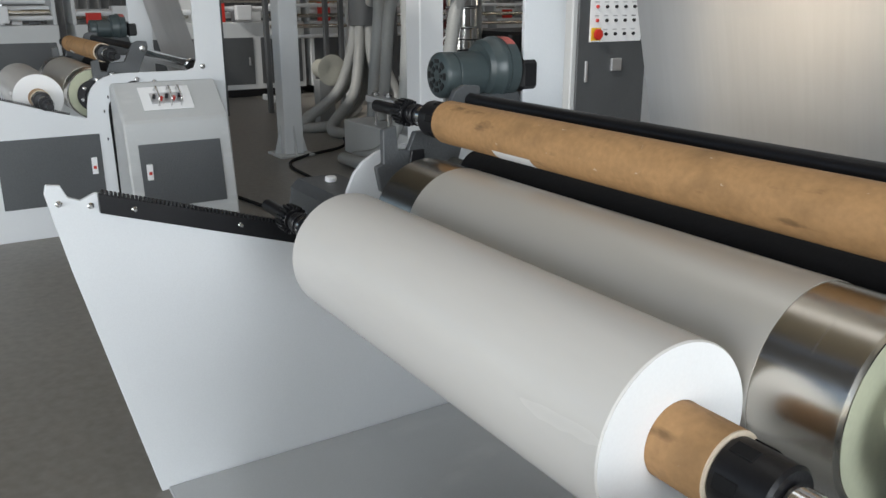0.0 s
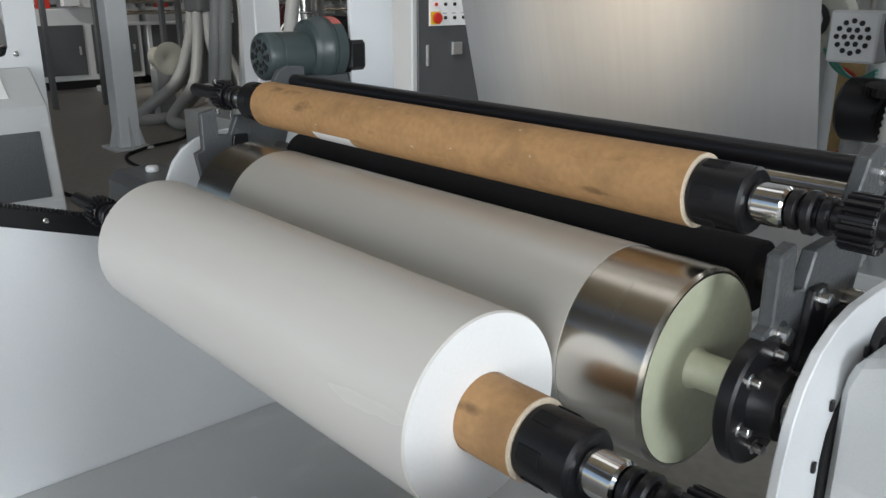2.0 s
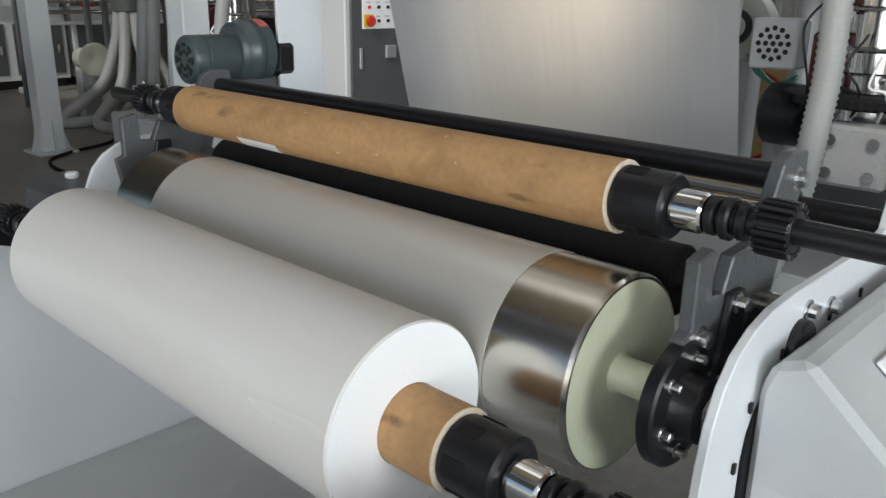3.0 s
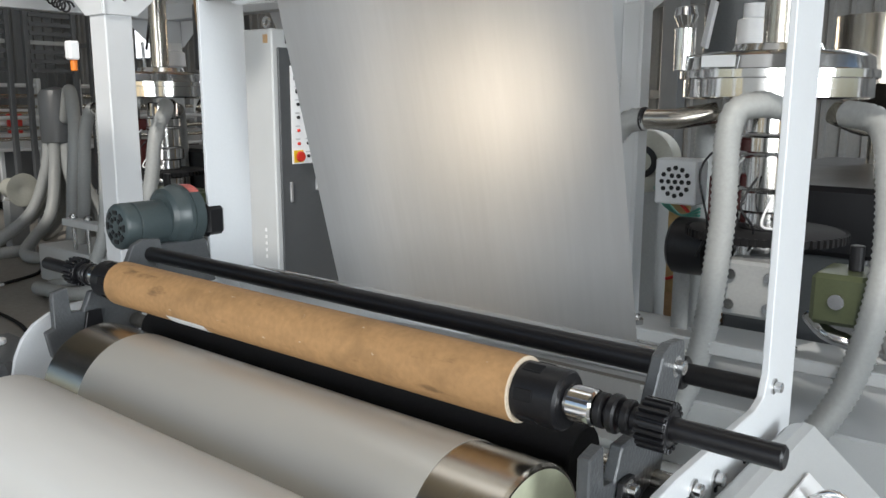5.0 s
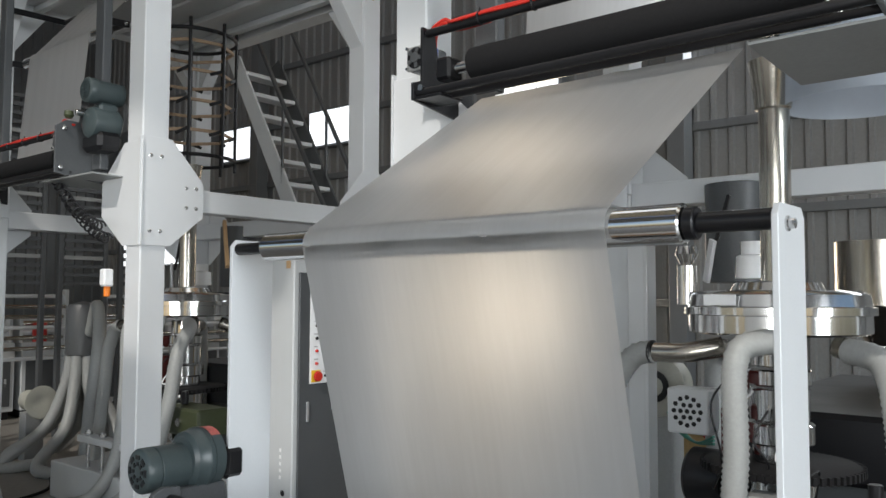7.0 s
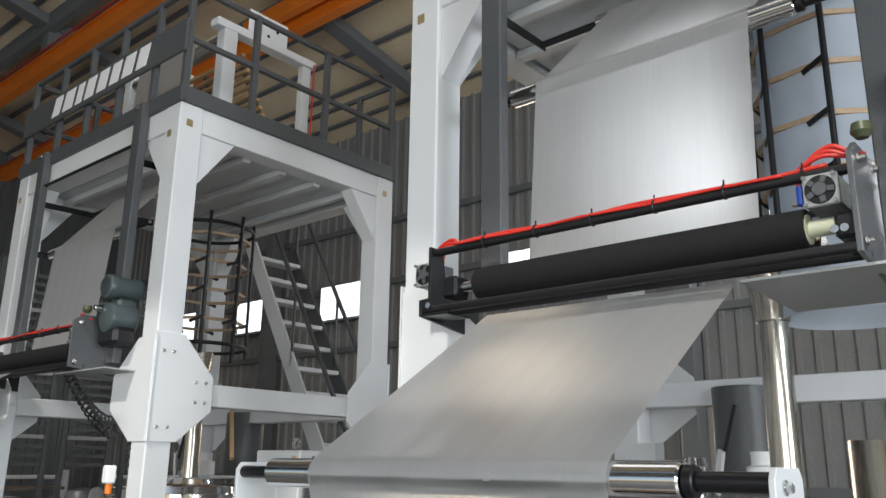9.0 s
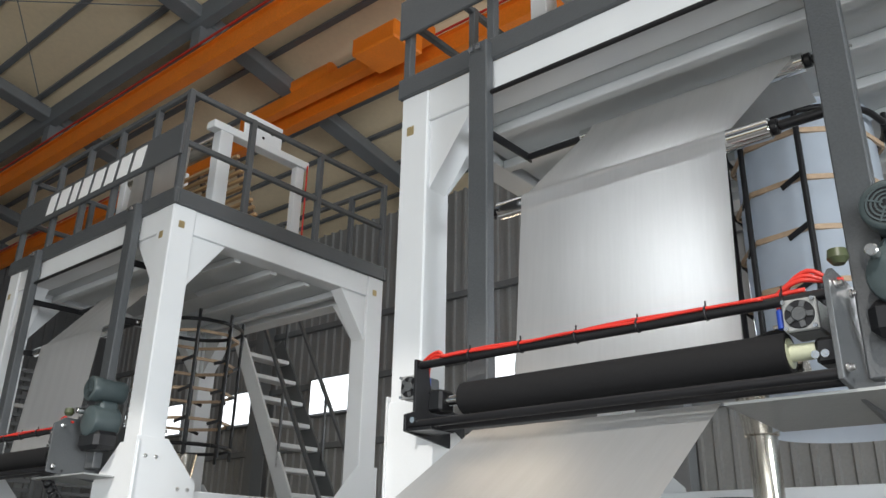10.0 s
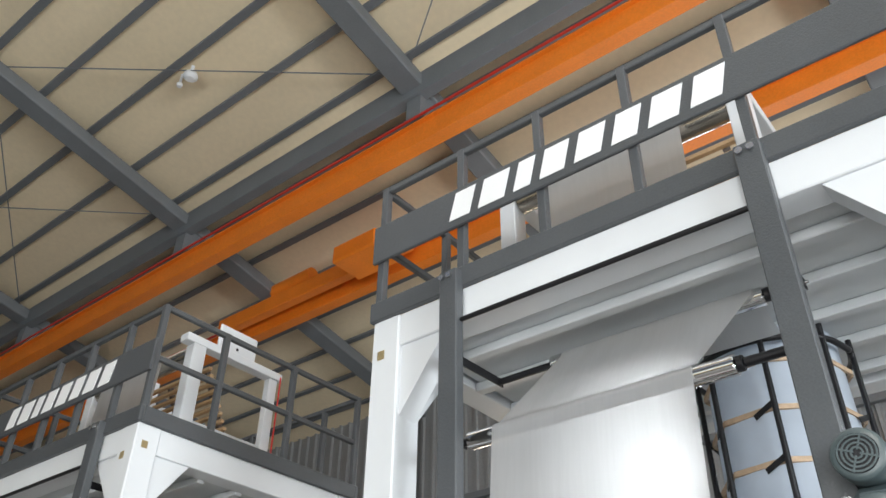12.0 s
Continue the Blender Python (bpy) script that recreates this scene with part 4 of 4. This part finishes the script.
part("lifting_eye", lathe("y", (CX1 - 0.12, CY0 + 0.06, CTOP + 0.05), [(-0.01, 0.025), (-0.01, 0.04), (0.01, 0.04), (0.01, 0.025), (-0.01, 0.025)], 20), BOLT, cab)
for k in range(5):
    part("vent_slot", box(CX1 - 0.14, CX1 - 0.12, CY0 - 0.004, CY0 - 0.001, 0.3 + k * 0.05, 0.325 + k * 0.05, 0), LABELW, cab)
part("cable_hole", rod("y", (CX1 - 0.1, CY0 - 0.004, 0.2), 0.004, 0.022, 16, 0.001), BLACK, cab)


# ---- die head, air ring and extruder base ----
def die_station():
    d = thing("blown_film_die", "polished steel die head and air ring on its base", "machine", "die heads")
    cx, cy = 0.27, 2.75
    part("air_ring", lathe("z", (cx, cy, 1.48), [(0, 0.2), (0, 0.40), (0.01, 0.42), (0.09, 0.42), (0.095, 0.44), (0.13, 0.44), (0.135, 0.42), (0.19, 0.41), (0.21, 0.38), (0.21, 0.22), (0.25, 0.2), (0.25, 0.1)], 64), CHROME, d)
    part("tag", box(cx - 0.2, cx - 0.05, cy - 0.432, cy - 0.424, 1.62, 1.67, 0), LABELW, d)
    for z, r, h in ((0.95, 0.16, 0.1), (1.06, 0.14, 0.16), (1.23, 0.15, 0.08), (1.32, 0.13, 0.12), (0.86, 0.13, 0.09), (0.5, 0.16, 0.3)):
        part("heater_band", rod("z", (cx, cy, z), h, r, 40, 0.008), CHROME, d)
    gear = part("sprocket", lathe("z", (cx, cy, 0.82), [(0, 0.1), (0, 0.35), (0.006, 0.36), (0.034, 0.36), (0.04, 0.35), (0.04, 0.1)], 72), RUBBER, d)
    for k in range(64):
        f = box(0.355, 0.376, -0.008, 0.008, 0.002, 0.038, 0)
        f.transform(Matrix.Translation((cx, cy, 0.82)) @ Matrix.Rotation(k * 0.098175, 4, "Z"))
        part("gear_tooth", f, RUBBER, gear)
    part("mandrel", lathe("z", (cx, cy, 1.74), [(0, 0), (0, 0.075), (0.85, 0.075), (0.86, 0.085), (1.1, 0.12), (1.1, 0)], 32), STEEL, d)
    part("valve_block", box(cx - 0.06, cx + 0.22, cy - 0.4, cy - 0.22, 0.5, 0.76, 0.015), MIDGREY, d)
    bolts(d, "y", [(cx - 0.01 + a, cy - 0.415, 0.56 + b2) for a in (0, 0.17) for b2 in (0, 0.14)], 0.016)
    part("green_gearbox", box(cx + 0.34, cx + 0.9, cy - 0.45, cy - 0.15, 0.54, 0.76, 0.02), GREEN, d)
    bolts(d, "y", [(cx + 0.45 + a, cy - 0.465, 0.65) for a in (0, 0.2)], 0.022)
    part("base_beam", box(cx - 0.75, cx + 1.3, cy - 0.6, cy - 0.48, 0.36, 0.42), WHITE_OLD, d)
    part("base_frame", box(cx - 1.2, cx + 1.4, cy - 0.62, cy + 0.7, ZF, 0.14, 0.01), WHITE_OLD, d)
    for x in (-0.65, -0.4, 0.3, 0.95):
        part("levelling_stud", rod("z", (cx + x, cy - 0.54, ZF), 0.66, 0.018, 12), BOLT, d)
        part("nut", rod("z", (cx + x, cy - 0.54, 0.421), 0.03, 0.034, 6), BOLT, d)
    for k in (2, 3):
        a = radians(225 + 90 * k)
        x, y = cx + 0.47 * math.cos(a), cy + 0.47 * math.sin(a)
        x2, y2 = cx + 0.62 * math.cos(a), cy + 0.62 * math.sin(a)
        part("inlet_elbow", sweep([(cx + 0.3 * math.cos(a), cy + 0.3 * math.sin(a), 1.42), (x, y, 1.36), (x2, y2, 1.37)], 0.055, 14), STEEL, d)
        part("air_hose", sweep([(x2, y2, 1.37), (cx + 0.72 * math.cos(a), cy + 0.7 * math.sin(a), 1.3), (cx + 0.74 * math.cos(a), cy + 0.74 * math.sin(a), 0.9), (cx + 0.72 * math.cos(a), cy + 0.74 * math.sin(a), 0.4), (cx + 0.8 * math.cos(a) , cy + 0.9 * math.sin(a), 0.02)], 0.06, 14, 0.006, 0.03), HOSE, d, "ribbed grey air hose")
    part("air_hose", sweep([(cx + 0.16, cy - 0.3, 1.44), (cx + 0.06, cy - 0.45, 1.455), (cx - 0.015, cy - 0.54, 1.37), (cx - 0.02, cy - 0.55, 0.9), (cx - 0.08, cy - 0.58, 0.32), (cx - 0.2, cy - 0.72, -0.02), (cx - 0.5, cy - 0.85, ZF + 0.07)], 0.052, 16, 0.007, 0.026), HOSE, d, "ribbed grey air hose")
    part("air_hose", sweep([(cx - 0.55, cy - 0.95, ZF + 0.07), (cx + 0.05, cy - 0.92, ZF + 0.1), (cx + 0.34, cy - 0.82, 0.02), (cx + 0.54, cy - 0.65, 0.3), (cx + 0.63, cy - 0.55, 0.776), (cx + 0.6, cy - 0.45, 1.2), (cx + 0.52, cy - 0.3, 1.38), (cx + 0.36, cy - 0.2, 1.42)], 0.052, 16, 0.007, 0.026), HOSE, d, "ribbed grey air hose")
    part("inlet_elbow", sweep([(cx - 0.18, cy - 0.25, 1.42), (cx - 0.32, cy - 0.32, 1.39), (cx - 0.42, cy - 0.33, 1.385), (cx - 0.5, cy - 0.33, 1.385)], 0.05, 16), STEEL, d)
    part("hose_clamp", rod("x", (cx - 0.52, cy - 0.33, 1.385), 0.02, 0.058, 20), BLACK, d)
    part("air_hose", sweep([(cx - 0.5, cy - 0.33, 1.385), (cx - 0.62, cy - 0.33, 1.35), (cx - 0.74, cy - 0.33, 1.15), (cx - 0.8, cy - 0.33, 0.8), (cx - 0.9, cy - 0.33, 0.3), (cx - 0.95, cy - 0.4, ZF + 0.06)], 0.052, 16, 0.007, 0.026), HOSE, d, "ribbed grey air hose")
    # heaters, clamps and wiring round the die body
    for x, y, z, h in ((-0.24, -0.1, 0.88, 0.24), (-0.2, -0.14, 1.2, 0.1)):
        part("heater_box", box(cx + x, cx + x + 0.09, cy + y - 0.05, cy + y + 0.05, z, z + h, 0.012), DARKRED, d)
    for x, z in ((-0.17, 0.99), (0.15, 1.22), (0.12, 0.92)):
        part("clamp", lathe("y", (cx + x, cy - 0.2, z), [(0, 0), (0, 0.018), (0.03, 0.022), (0.04, 0.012), (0.07, 0.012), (0.07, 0)], 14), BOLT, d)
    for k in range(5):
        part("wire", sweep([(cx - 0.14 + 0.07 * k, cy - 0.17, 1.3 - 0.09 * k), (cx - 0.24 + 0.1 * k, cy - 0.26, 1.15 - 0.08 * k), (cx - 0.2 + 0.11 * k, cy - 0.24, 0.88), (cx - 0.3 + 0.12 * k, cy - 0.1, 0.7)], 0.006, 6), LABELW if k % 2 else BLACK, d)
    part("side_motor", lathe("x", (cx - 0.48, cy + 0.05, 0.72), [(0, 0), (0, 0.13), (0.02, 0.15), (0.2, 0.15), (0.22, 0.1), (0.22, 0)], 32), BLACK, d)
    part("pipe", sweep([(cx + 0.3, cy - 0.25, 0.52), (cx + 0.4, cy - 0.35, 0.48), (cx + 0.52, cy - 0.35, 0.44), (cx + 0.6, cy - 0.3, 0.3)], 0.035, 12), CHROME, d)
    part("gear_shaft", rod("z", (cx + 0.48, cy - 0.3, 0.76), 0.11, 0.03, 16), BLACK, d)
    part("clamp_lever", beam_line((cx - 0.4, cy + 0.1, 1.74), (cx - 0.34, cy + 0.05, 1.96), 0.05, 0.02), WHITE, d)
    part("sight_glass", lathe("z", (cx - 0.42, cy - 0.1, 1.62), [(0, 0), (0, 0.05), (0.2, 0.05), (0.2, 0.03), (0.26, 0.06), (0.3, 0.05), (0.31, 0)], 20), CHROME, d)
    part("handle", beam_line((cx - 0.36, cy + 0.1, 1.9), (cx - 0.27, cy + 0.1, 2.2), 0.018, 0.018), BLACK, d)
    part("motor", lathe("z", (cx - 0.22, cy + 0.3, 1.76), [(0, 0), (0, 0.09), (0.12, 0.085), (0.13, 0.06), (0.2, 0.06), (0.2, 0)], 24), LABELW, d)
    part("manifold", rod("z", (cx - 0.54, cy + 0.95, 1.75), 0.62, 0.19, 40), GREY, d)
    part("chimney_arm", beam_line((cx + 0.55, cy, 2.3), (cx + 0.75, cy - 0.1, 1.9), 0.05, 0.03), WOOD, d)
    return d


ds = die_station()
copy_thing(ds, Matrix.Translation((STEP, 0, 0)))

fanbox = thing("fan_box", "white perforated fan box on a grey pole", "fan box")
part("case", box(-0.34, -0.11, 2.8, 2.96, 0.93, 1.17, 0.01), WHITE, fanbox)
for k in range(19):
    ring = 0 if k == 0 else 1 if k < 7 else 2
    a = k * math.pi / 3 if ring == 1 else k * math.pi / 6
    part("vent_hole", rod("y", (-0.225 + 0.037 * ring * math.cos(a), 2.796, 1.05 + 0.037 * ring * math.sin(a)), 0.004, 0.0135, 6, 0.0), BLACK, fanbox)
part("pole", rod("z", (-0.2, 2.9, ZF), 1.0, 0.045, 16), MIDGREY, fanbox)

post = thing("white_column", "white steel column beside the film", "column")
part("column", box(-0.67, -0.56, 3.0, 3.1, ZF, 2.01), WHITE, post)
part("edge_channel", box(-0.558, -0.535, 2.985, 3.1, ZF, 2.01, 0.003), WHITE, post)
blower = thing("air_blower", "round cream air blower with a hose", "blower")
part("housing", lathe("y", (-0.70, 3.4, 1.1), [(0, 0), (0, 0.05), (0.01, 0.1), (0.012, 0.15), (0.03, 0.19), (0.07, 0.2), (0.16, 0.19), (0.18, 0.1), (0.3, 0.1), (0.3, 0)], 40), BLOWER, blower)
part("inlet_ring", lathe("y", (-0.70, 3.392, 1.1), [(0, 0.07), (0.004, 0.1), (0.01, 0.1), (0.01, 0.06)], 32), BLACK, blower)
part("stand", box(-0.8, -0.6, 3.45, 3.62, ZF, 0.95), MIDGREY, blower)
for k in range(3):
    part("lead", sweep([(-0.6, 3.38, 0.95), (-0.5, 3.3, 0.86 + 0.02 * k), (-0.35, 3.2, 0.82), (-0.2, 3.1, 0.84 + 0.02 * k)], 0.008, 6), LEAD, blower, "thin green lead")
crate = thing("wooden_crate", "pale plywood crate on the floor", "crate")
part("panel", box(-1.6, -0.55, 4.2, 4.9, 0.1, 0.9, 0.01), CRATE, crate)
part("skid", box(-1.6, -0.55, 4.25, 4.4, ZF, 0.1), WOOD, crate)
part("skid", box(-1.6, -0.55, 4.7, 4.85, ZF, 0.1), WOOD, crate)
part("cable_loop", sweep([(-0.9 + 0.28 * math.cos(k * 0.5), 4.17, 0.5 + 0.3 * math.sin(k * 0.5)) for k in range(13)], 0.012, 8), RED, crate)


# ---- bubble with its basket ----
def basket(filled):
    b = thing("bubble_basket", "film bubble inside a black basket with wooden slats", "basket", "bubble baskets")
    cx, cy, r = 0.64, 2.9, 0.42
    if filled:
        part("bubble", lathe("z", (cx, cy, 2.6), [(0, 0.36), (0.8, 0.37), (1.7, 0.36)], 40), BUBBLE, b, "pale blue film bubble")
    for z in (3.05, 4.2):
        part("ring", sweep([(cx + r * math.cos(k * 0.5236), cy + r * math.sin(k * 0.5236), z) for k in range(13)], 0.018, 8), BLACK, b)
    for k in range(8):
        a = k * math.pi / 4 + 0.2
        part("upright", rod("z", (cx + r * math.cos(a), cy + r * math.sin(a), 2.95), 1.35, 0.016, 10), BLACK, b)
        for z in (3.28, 3.555, 3.83, 4.1):
            a2 = a + 0.75
            part("slat", beam_line((cx + (r - 0.03) * math.cos(a), cy + (r - 0.03) * math.sin(a), z), (cx + (r - 0.03) * math.cos(a2), cy + (r - 0.03) * math.sin(a2), z), 0.028, 0.018), SLATWOOD, b)
        for z in (3.24, 3.52, 3.80):
            part("strut", beam_line((cx + r * math.cos(a), cy + r * math.sin(a), z + 0.05), (cx + (r - 0.04) * math.cos(a - 0.3), cy + (r - 0.04) * math.sin(a - 0.3), z), 0.03, 0.006), BLACK, b)
    return b


basket(True)
far_basket = basket(False)
far_basket.location = (STEP - 0.62, 0, -0.12)


# ---- stairs behind the far tower ----
def stair(x0, z0, x1, z1, y0, y1):
    s = thing("steel_stair", "grey steel stair up to the platform", "stair")
    part("stringer", beam_line((x0, y0, z0), (x1, y0, z1), 0.2, 0.03), WHITE, s)
    part("stringer", beam_line((x0, y1, z0), (x1, y1, z1), 0.2, 0.03), GREY, s)
    n = int((z1 - z0) / 0.27)
    for k in range(1, n):
        f = k / n
        x, z = x0 + (x1 - x0) * f, z0 + (z1 - z0) * f
        part("tread", box(x - 0.1, x + 0.1, y0 + 0.02, y1 - 0.02, z - 0.025, z + 0.025), WHITE, s)
    for y in (y0, y1):
        part("handrail", beam_line((x0, y, z0 + 0.9), (x1, y, z1 + 0.9), 0.04, 0.04), GREY, s)
        for f in (0.05, 0.35, 0.65, 0.95):
            x, z = x0 + (x1 - x0) * f, z0 + (z1 - z0) * f
            part("baluster", box(x - 0.015, x + 0.015, y - 0.015, y + 0.015, z, z + 0.9), GREY, s)
    return s


stair(-3.8, ZF, -6.6, 4.6, 4.4, 5.05)

# ---- hose bundle and manifold drum ----
def hose_bundle():
    h = thing("air_manifold", "dark manifold drum with ribbed grey hoses", "manifold")
    cx, cy = -7.3, 3.0
    part("drum", lathe("z", (cx, cy, 1.0), [(0, 0), (0, 0.17), (0.01, 0.18), (0.5, 0.18), (0.56, 0.15), (0.6, 0.0)], 32), GREY, h)
    random.seed(4)
    for k in range(7):
        a = k * 0.9
        x, y = cx + 0.11 * math.cos(a), cy + 0.11 * math.sin(a)
        x2, y2 = cx + (0.5 + 0.4 * random.random()) * math.cos(a), cy - 0.2 + (0.5 + 0.3 * random.random()) * math.sin(a)
        part("hose", sweep([(x, y, 1.0), (x + 0.05 * math.cos(a), y + 0.05 * math.sin(a), 0.7), (cx + 0.35 * math.cos(a), cy + 0.35 * math.sin(a), 0.25), (x2, y2, ZF + 0.08), (x2 + 0.5 * math.cos(a + 0.6), y2 + 0.4, ZF + 0.08)], 0.06, 12, 0.006, 0.03), HOSE, h, "ribbed grey hose")
    part("top_hose", sweep([(cx + 0.18, cy, 1.25), (cx + 0.5, cy - 0.1, 1.55), (cx + 0.75, cy - 0.2, 1.2), (cx + 0.8, cy - 0.3, 0.5), (cx + 0.9, cy - 0.4, ZF + 0.08)], 0.06, 12, 0.006, 0.03), HOSE, h)
    part("blower", lathe("x", (cx - 0.5, cy - 0.35, 0.5), [(0, 0), (0, 0.11), (0.16, 0.11), (0.165, 0.13), (0.25, 0.13), (0.255, 0.1), (0.3, 0.1), (0.31, 0.17), (0.33, 0.18), (0.335, 0.16), (0.3, 0.05), (0.3, 0)], 32), BLOWER, h)
    part("blower_stand", box(cx - 0.48, cx - 0.32, cy - 0.45, cy - 0.25, ZF, 0.38), MIDGREY, h)
    return h


hose_bundle()


# ---- row of converting machines at the back ----
def bag_machine(y, wdt):
    m = thing("bag_making_machine", "white bag making machine with dark grey doors", "machine", "machines along the wall")
    x = -11.2
    part("frame", box(x - 0.8, x, y, y + wdt, ZF + 0.12, 0.95, 0.01), WHITE_OLD, m)
    part("plinth", box(x - 0.75, x - 0.05, y + 0.05, y + wdt - 0.05, ZF, ZF + 0.12), BLACK, m)
    n = max(1, round(wdt / 0.8))
    for k in range(n):
        a, c = y + wdt * k / n + 0.06, y + wdt * (k + 1) / n - 0.06
        d = part("door", box(x + 0.001, x + 0.015, a, c, ZF + 0.2, 0.72, 0.004), GREY, m)
        part("latch", box(x + 0.016, x + 0.03, c - 0.09, c - 0.06, 0.3, 0.42, 0.003), SILVER, d)
    part("rail", box(x - 0.8, x - 0.1, y, y + 0.05, 0.95, 1.35), WHITE_OLD, m)
    part("rail", box(x - 0.8, x - 0.1, y + wdt - 0.05, y + wdt, 0.95, 1.35), WHITE_OLD, m)
    random.seed(int(y * 10) + 40)
    for k in range(5):
        part("roller", rod("y", (x - 0.15 - 0.14 * k, y + 0.05, 1.02 + 0.28 * random.random()), wdt - 0.1, 0.03 + 0.02 * random.random(), 16), STEEL if k % 2 else WHITE, m)
    for k in range(4):
        part("guard", box(x - 0.1 - 0.1 * k, x - 0.06 - 0.1 * k, y + wdt * (0.1 + 0.2 * k), y + wdt * (0.22 + 0.2 * k), 0.95, 1.1 + 0.15 * random.random()), (RED, SILVER, WHITE, GREY)[k], m)
    part("panel_box", box(x - 0.02, x + 0.1, y + wdt * 0.3, y + wdt * 0.45, 0.98, 1.2, 0.01), WHITE, m)


for y, wdt in ((-2.6, 1.7), (-0.8, 1.1), (0.5, 1.7), (2.3, 1.6), (4.0, 1.8), (5.9, 1.6), (7.7, 1.8)):
    bag_machine(y, wdt)

def slat_rack(x, y):
    r = thing("louvre_stack", "tall dark rack of narrow metal slats", "rack", "dark slat racks")
    for dy in (0, 0.62):
        part("upright", box(x, x + 0.08, y + dy, y + dy + 0.06, ZF, 4.4), GREY, r)
    for k in range(22):
        part("slat", box(x + 0.01, x + 0.07, y + 0.07, y + 0.61, 1.8 + 0.115 * k, 1.85 + 0.115 * k, 0), MIDGREY if k % 7 == 3 else GREY, r)
    return r


for y in (1.9, 2.75, 3.6, 4.45):
    slat_rack(-9.3, y)


def roller_stand(y):
    r = thing("roller_stand", "white upright frame with many small rollers", "machine frame", "roller stands")
    for dy in (0, 1.3):
        part("upright", box(-10.6, -10.5, y + dy, y + dy + 0.06, ZF, 1.75), WHITE_OLD, r)
        part("foot", box(-10.8, -10.3, y + dy - 0.01, y + dy + 0.07, ZF, ZF + 0.08), WHITE_OLD, r)
    for k in range(7):
        part("roller", rod("y", (-10.55 + 0.07 * (k % 2), y + 0.06, 0.75 + 0.15 * k), 1.24, 0.028, 12), STEEL if k % 3 else WHITE, r)
    part("guide", box(-10.62, -10.5, y + 0.3, y + 0.45, 1.25, 1.5, 0.01), WHITE, r)
    return r


for y in (3.0, 4.9, 6.6):
    roller_stand(y)

extruder = thing("extruder", "dark extruder with a grey hopper behind the far line", "machine")
part("barrel_guard", box(-5.9, -4.9, 3.3, 6.0, 0.6, 1.0, 0.03), BLACK, extruder)
part("bed", box(-5.8, -5.0, 3.4, 6.0, ZF, 0.6, 0.02), GREY, extruder)
part("hopper", lathe("z", (-5.4, 5.4, 1.0), [(0, 0.06), (0.2, 0.06), (0.6, 0.35), (1.1, 0.35), (1.1, 0.3)], 32), STEEL, extruder)
extruder_b = copy_thing(extruder, Matrix.Translation((5.55, 0.3, 0)))

# ---- loose cables ----
for pts in ([(-1.5, 0.0, ZF + 0.014), (-2.6, 0.55, ZF + 0.014), (-3.6, 0.75, ZF + 0.014), (-4.3, 0.6, ZF + 0.014), (-4.9, 0.5, ZF + 0.014)], [(-1.5, 0.3, ZF + 0.014), (-3.2, 0.8, ZF + 0.014), (-4.5, 1.25, ZF + 0.014), (-5.6, 1.35, ZF + 0.014), (-6.0, 1.65, ZF + 0.014), (-6.3, 2.2, ZF + 0.014), (-6.9, 2.5, ZF + 0.014)]):
    tagged(part("cable", sweep(pts, 0.014, 8), RUBBER), "black cable lying on the concrete floor", "cable")
coil = thing("coiled_air_hose", "black coiled air hose hanging from the tower", "hose")
for s in (0, 1):
    part("coil", sweep([(-3.75 - 0.9 * (k / 90) + 0, 1.4 - 0.05 * s + 0.035 * math.cos(k * 1.05), 2.05 + 0.55 * (k / 90) ** 1.5 + 0.08 * s + 0.035 * math.sin(k * 1.05)) for k in range(91)], 0.007, 6), BLACK, coil)
unit = thing("filter_regulator", "small white air regulator with an orange cap", "regulator")
part("body", box(-3.82, -3.75, 1.38, 1.45, 1.72, 1.84, 0.01), LABELW, unit)
part("cap", rod("z", (-3.785, 1.42, 1.65), 0.07, 0.022, 14), ORANGE, unit)
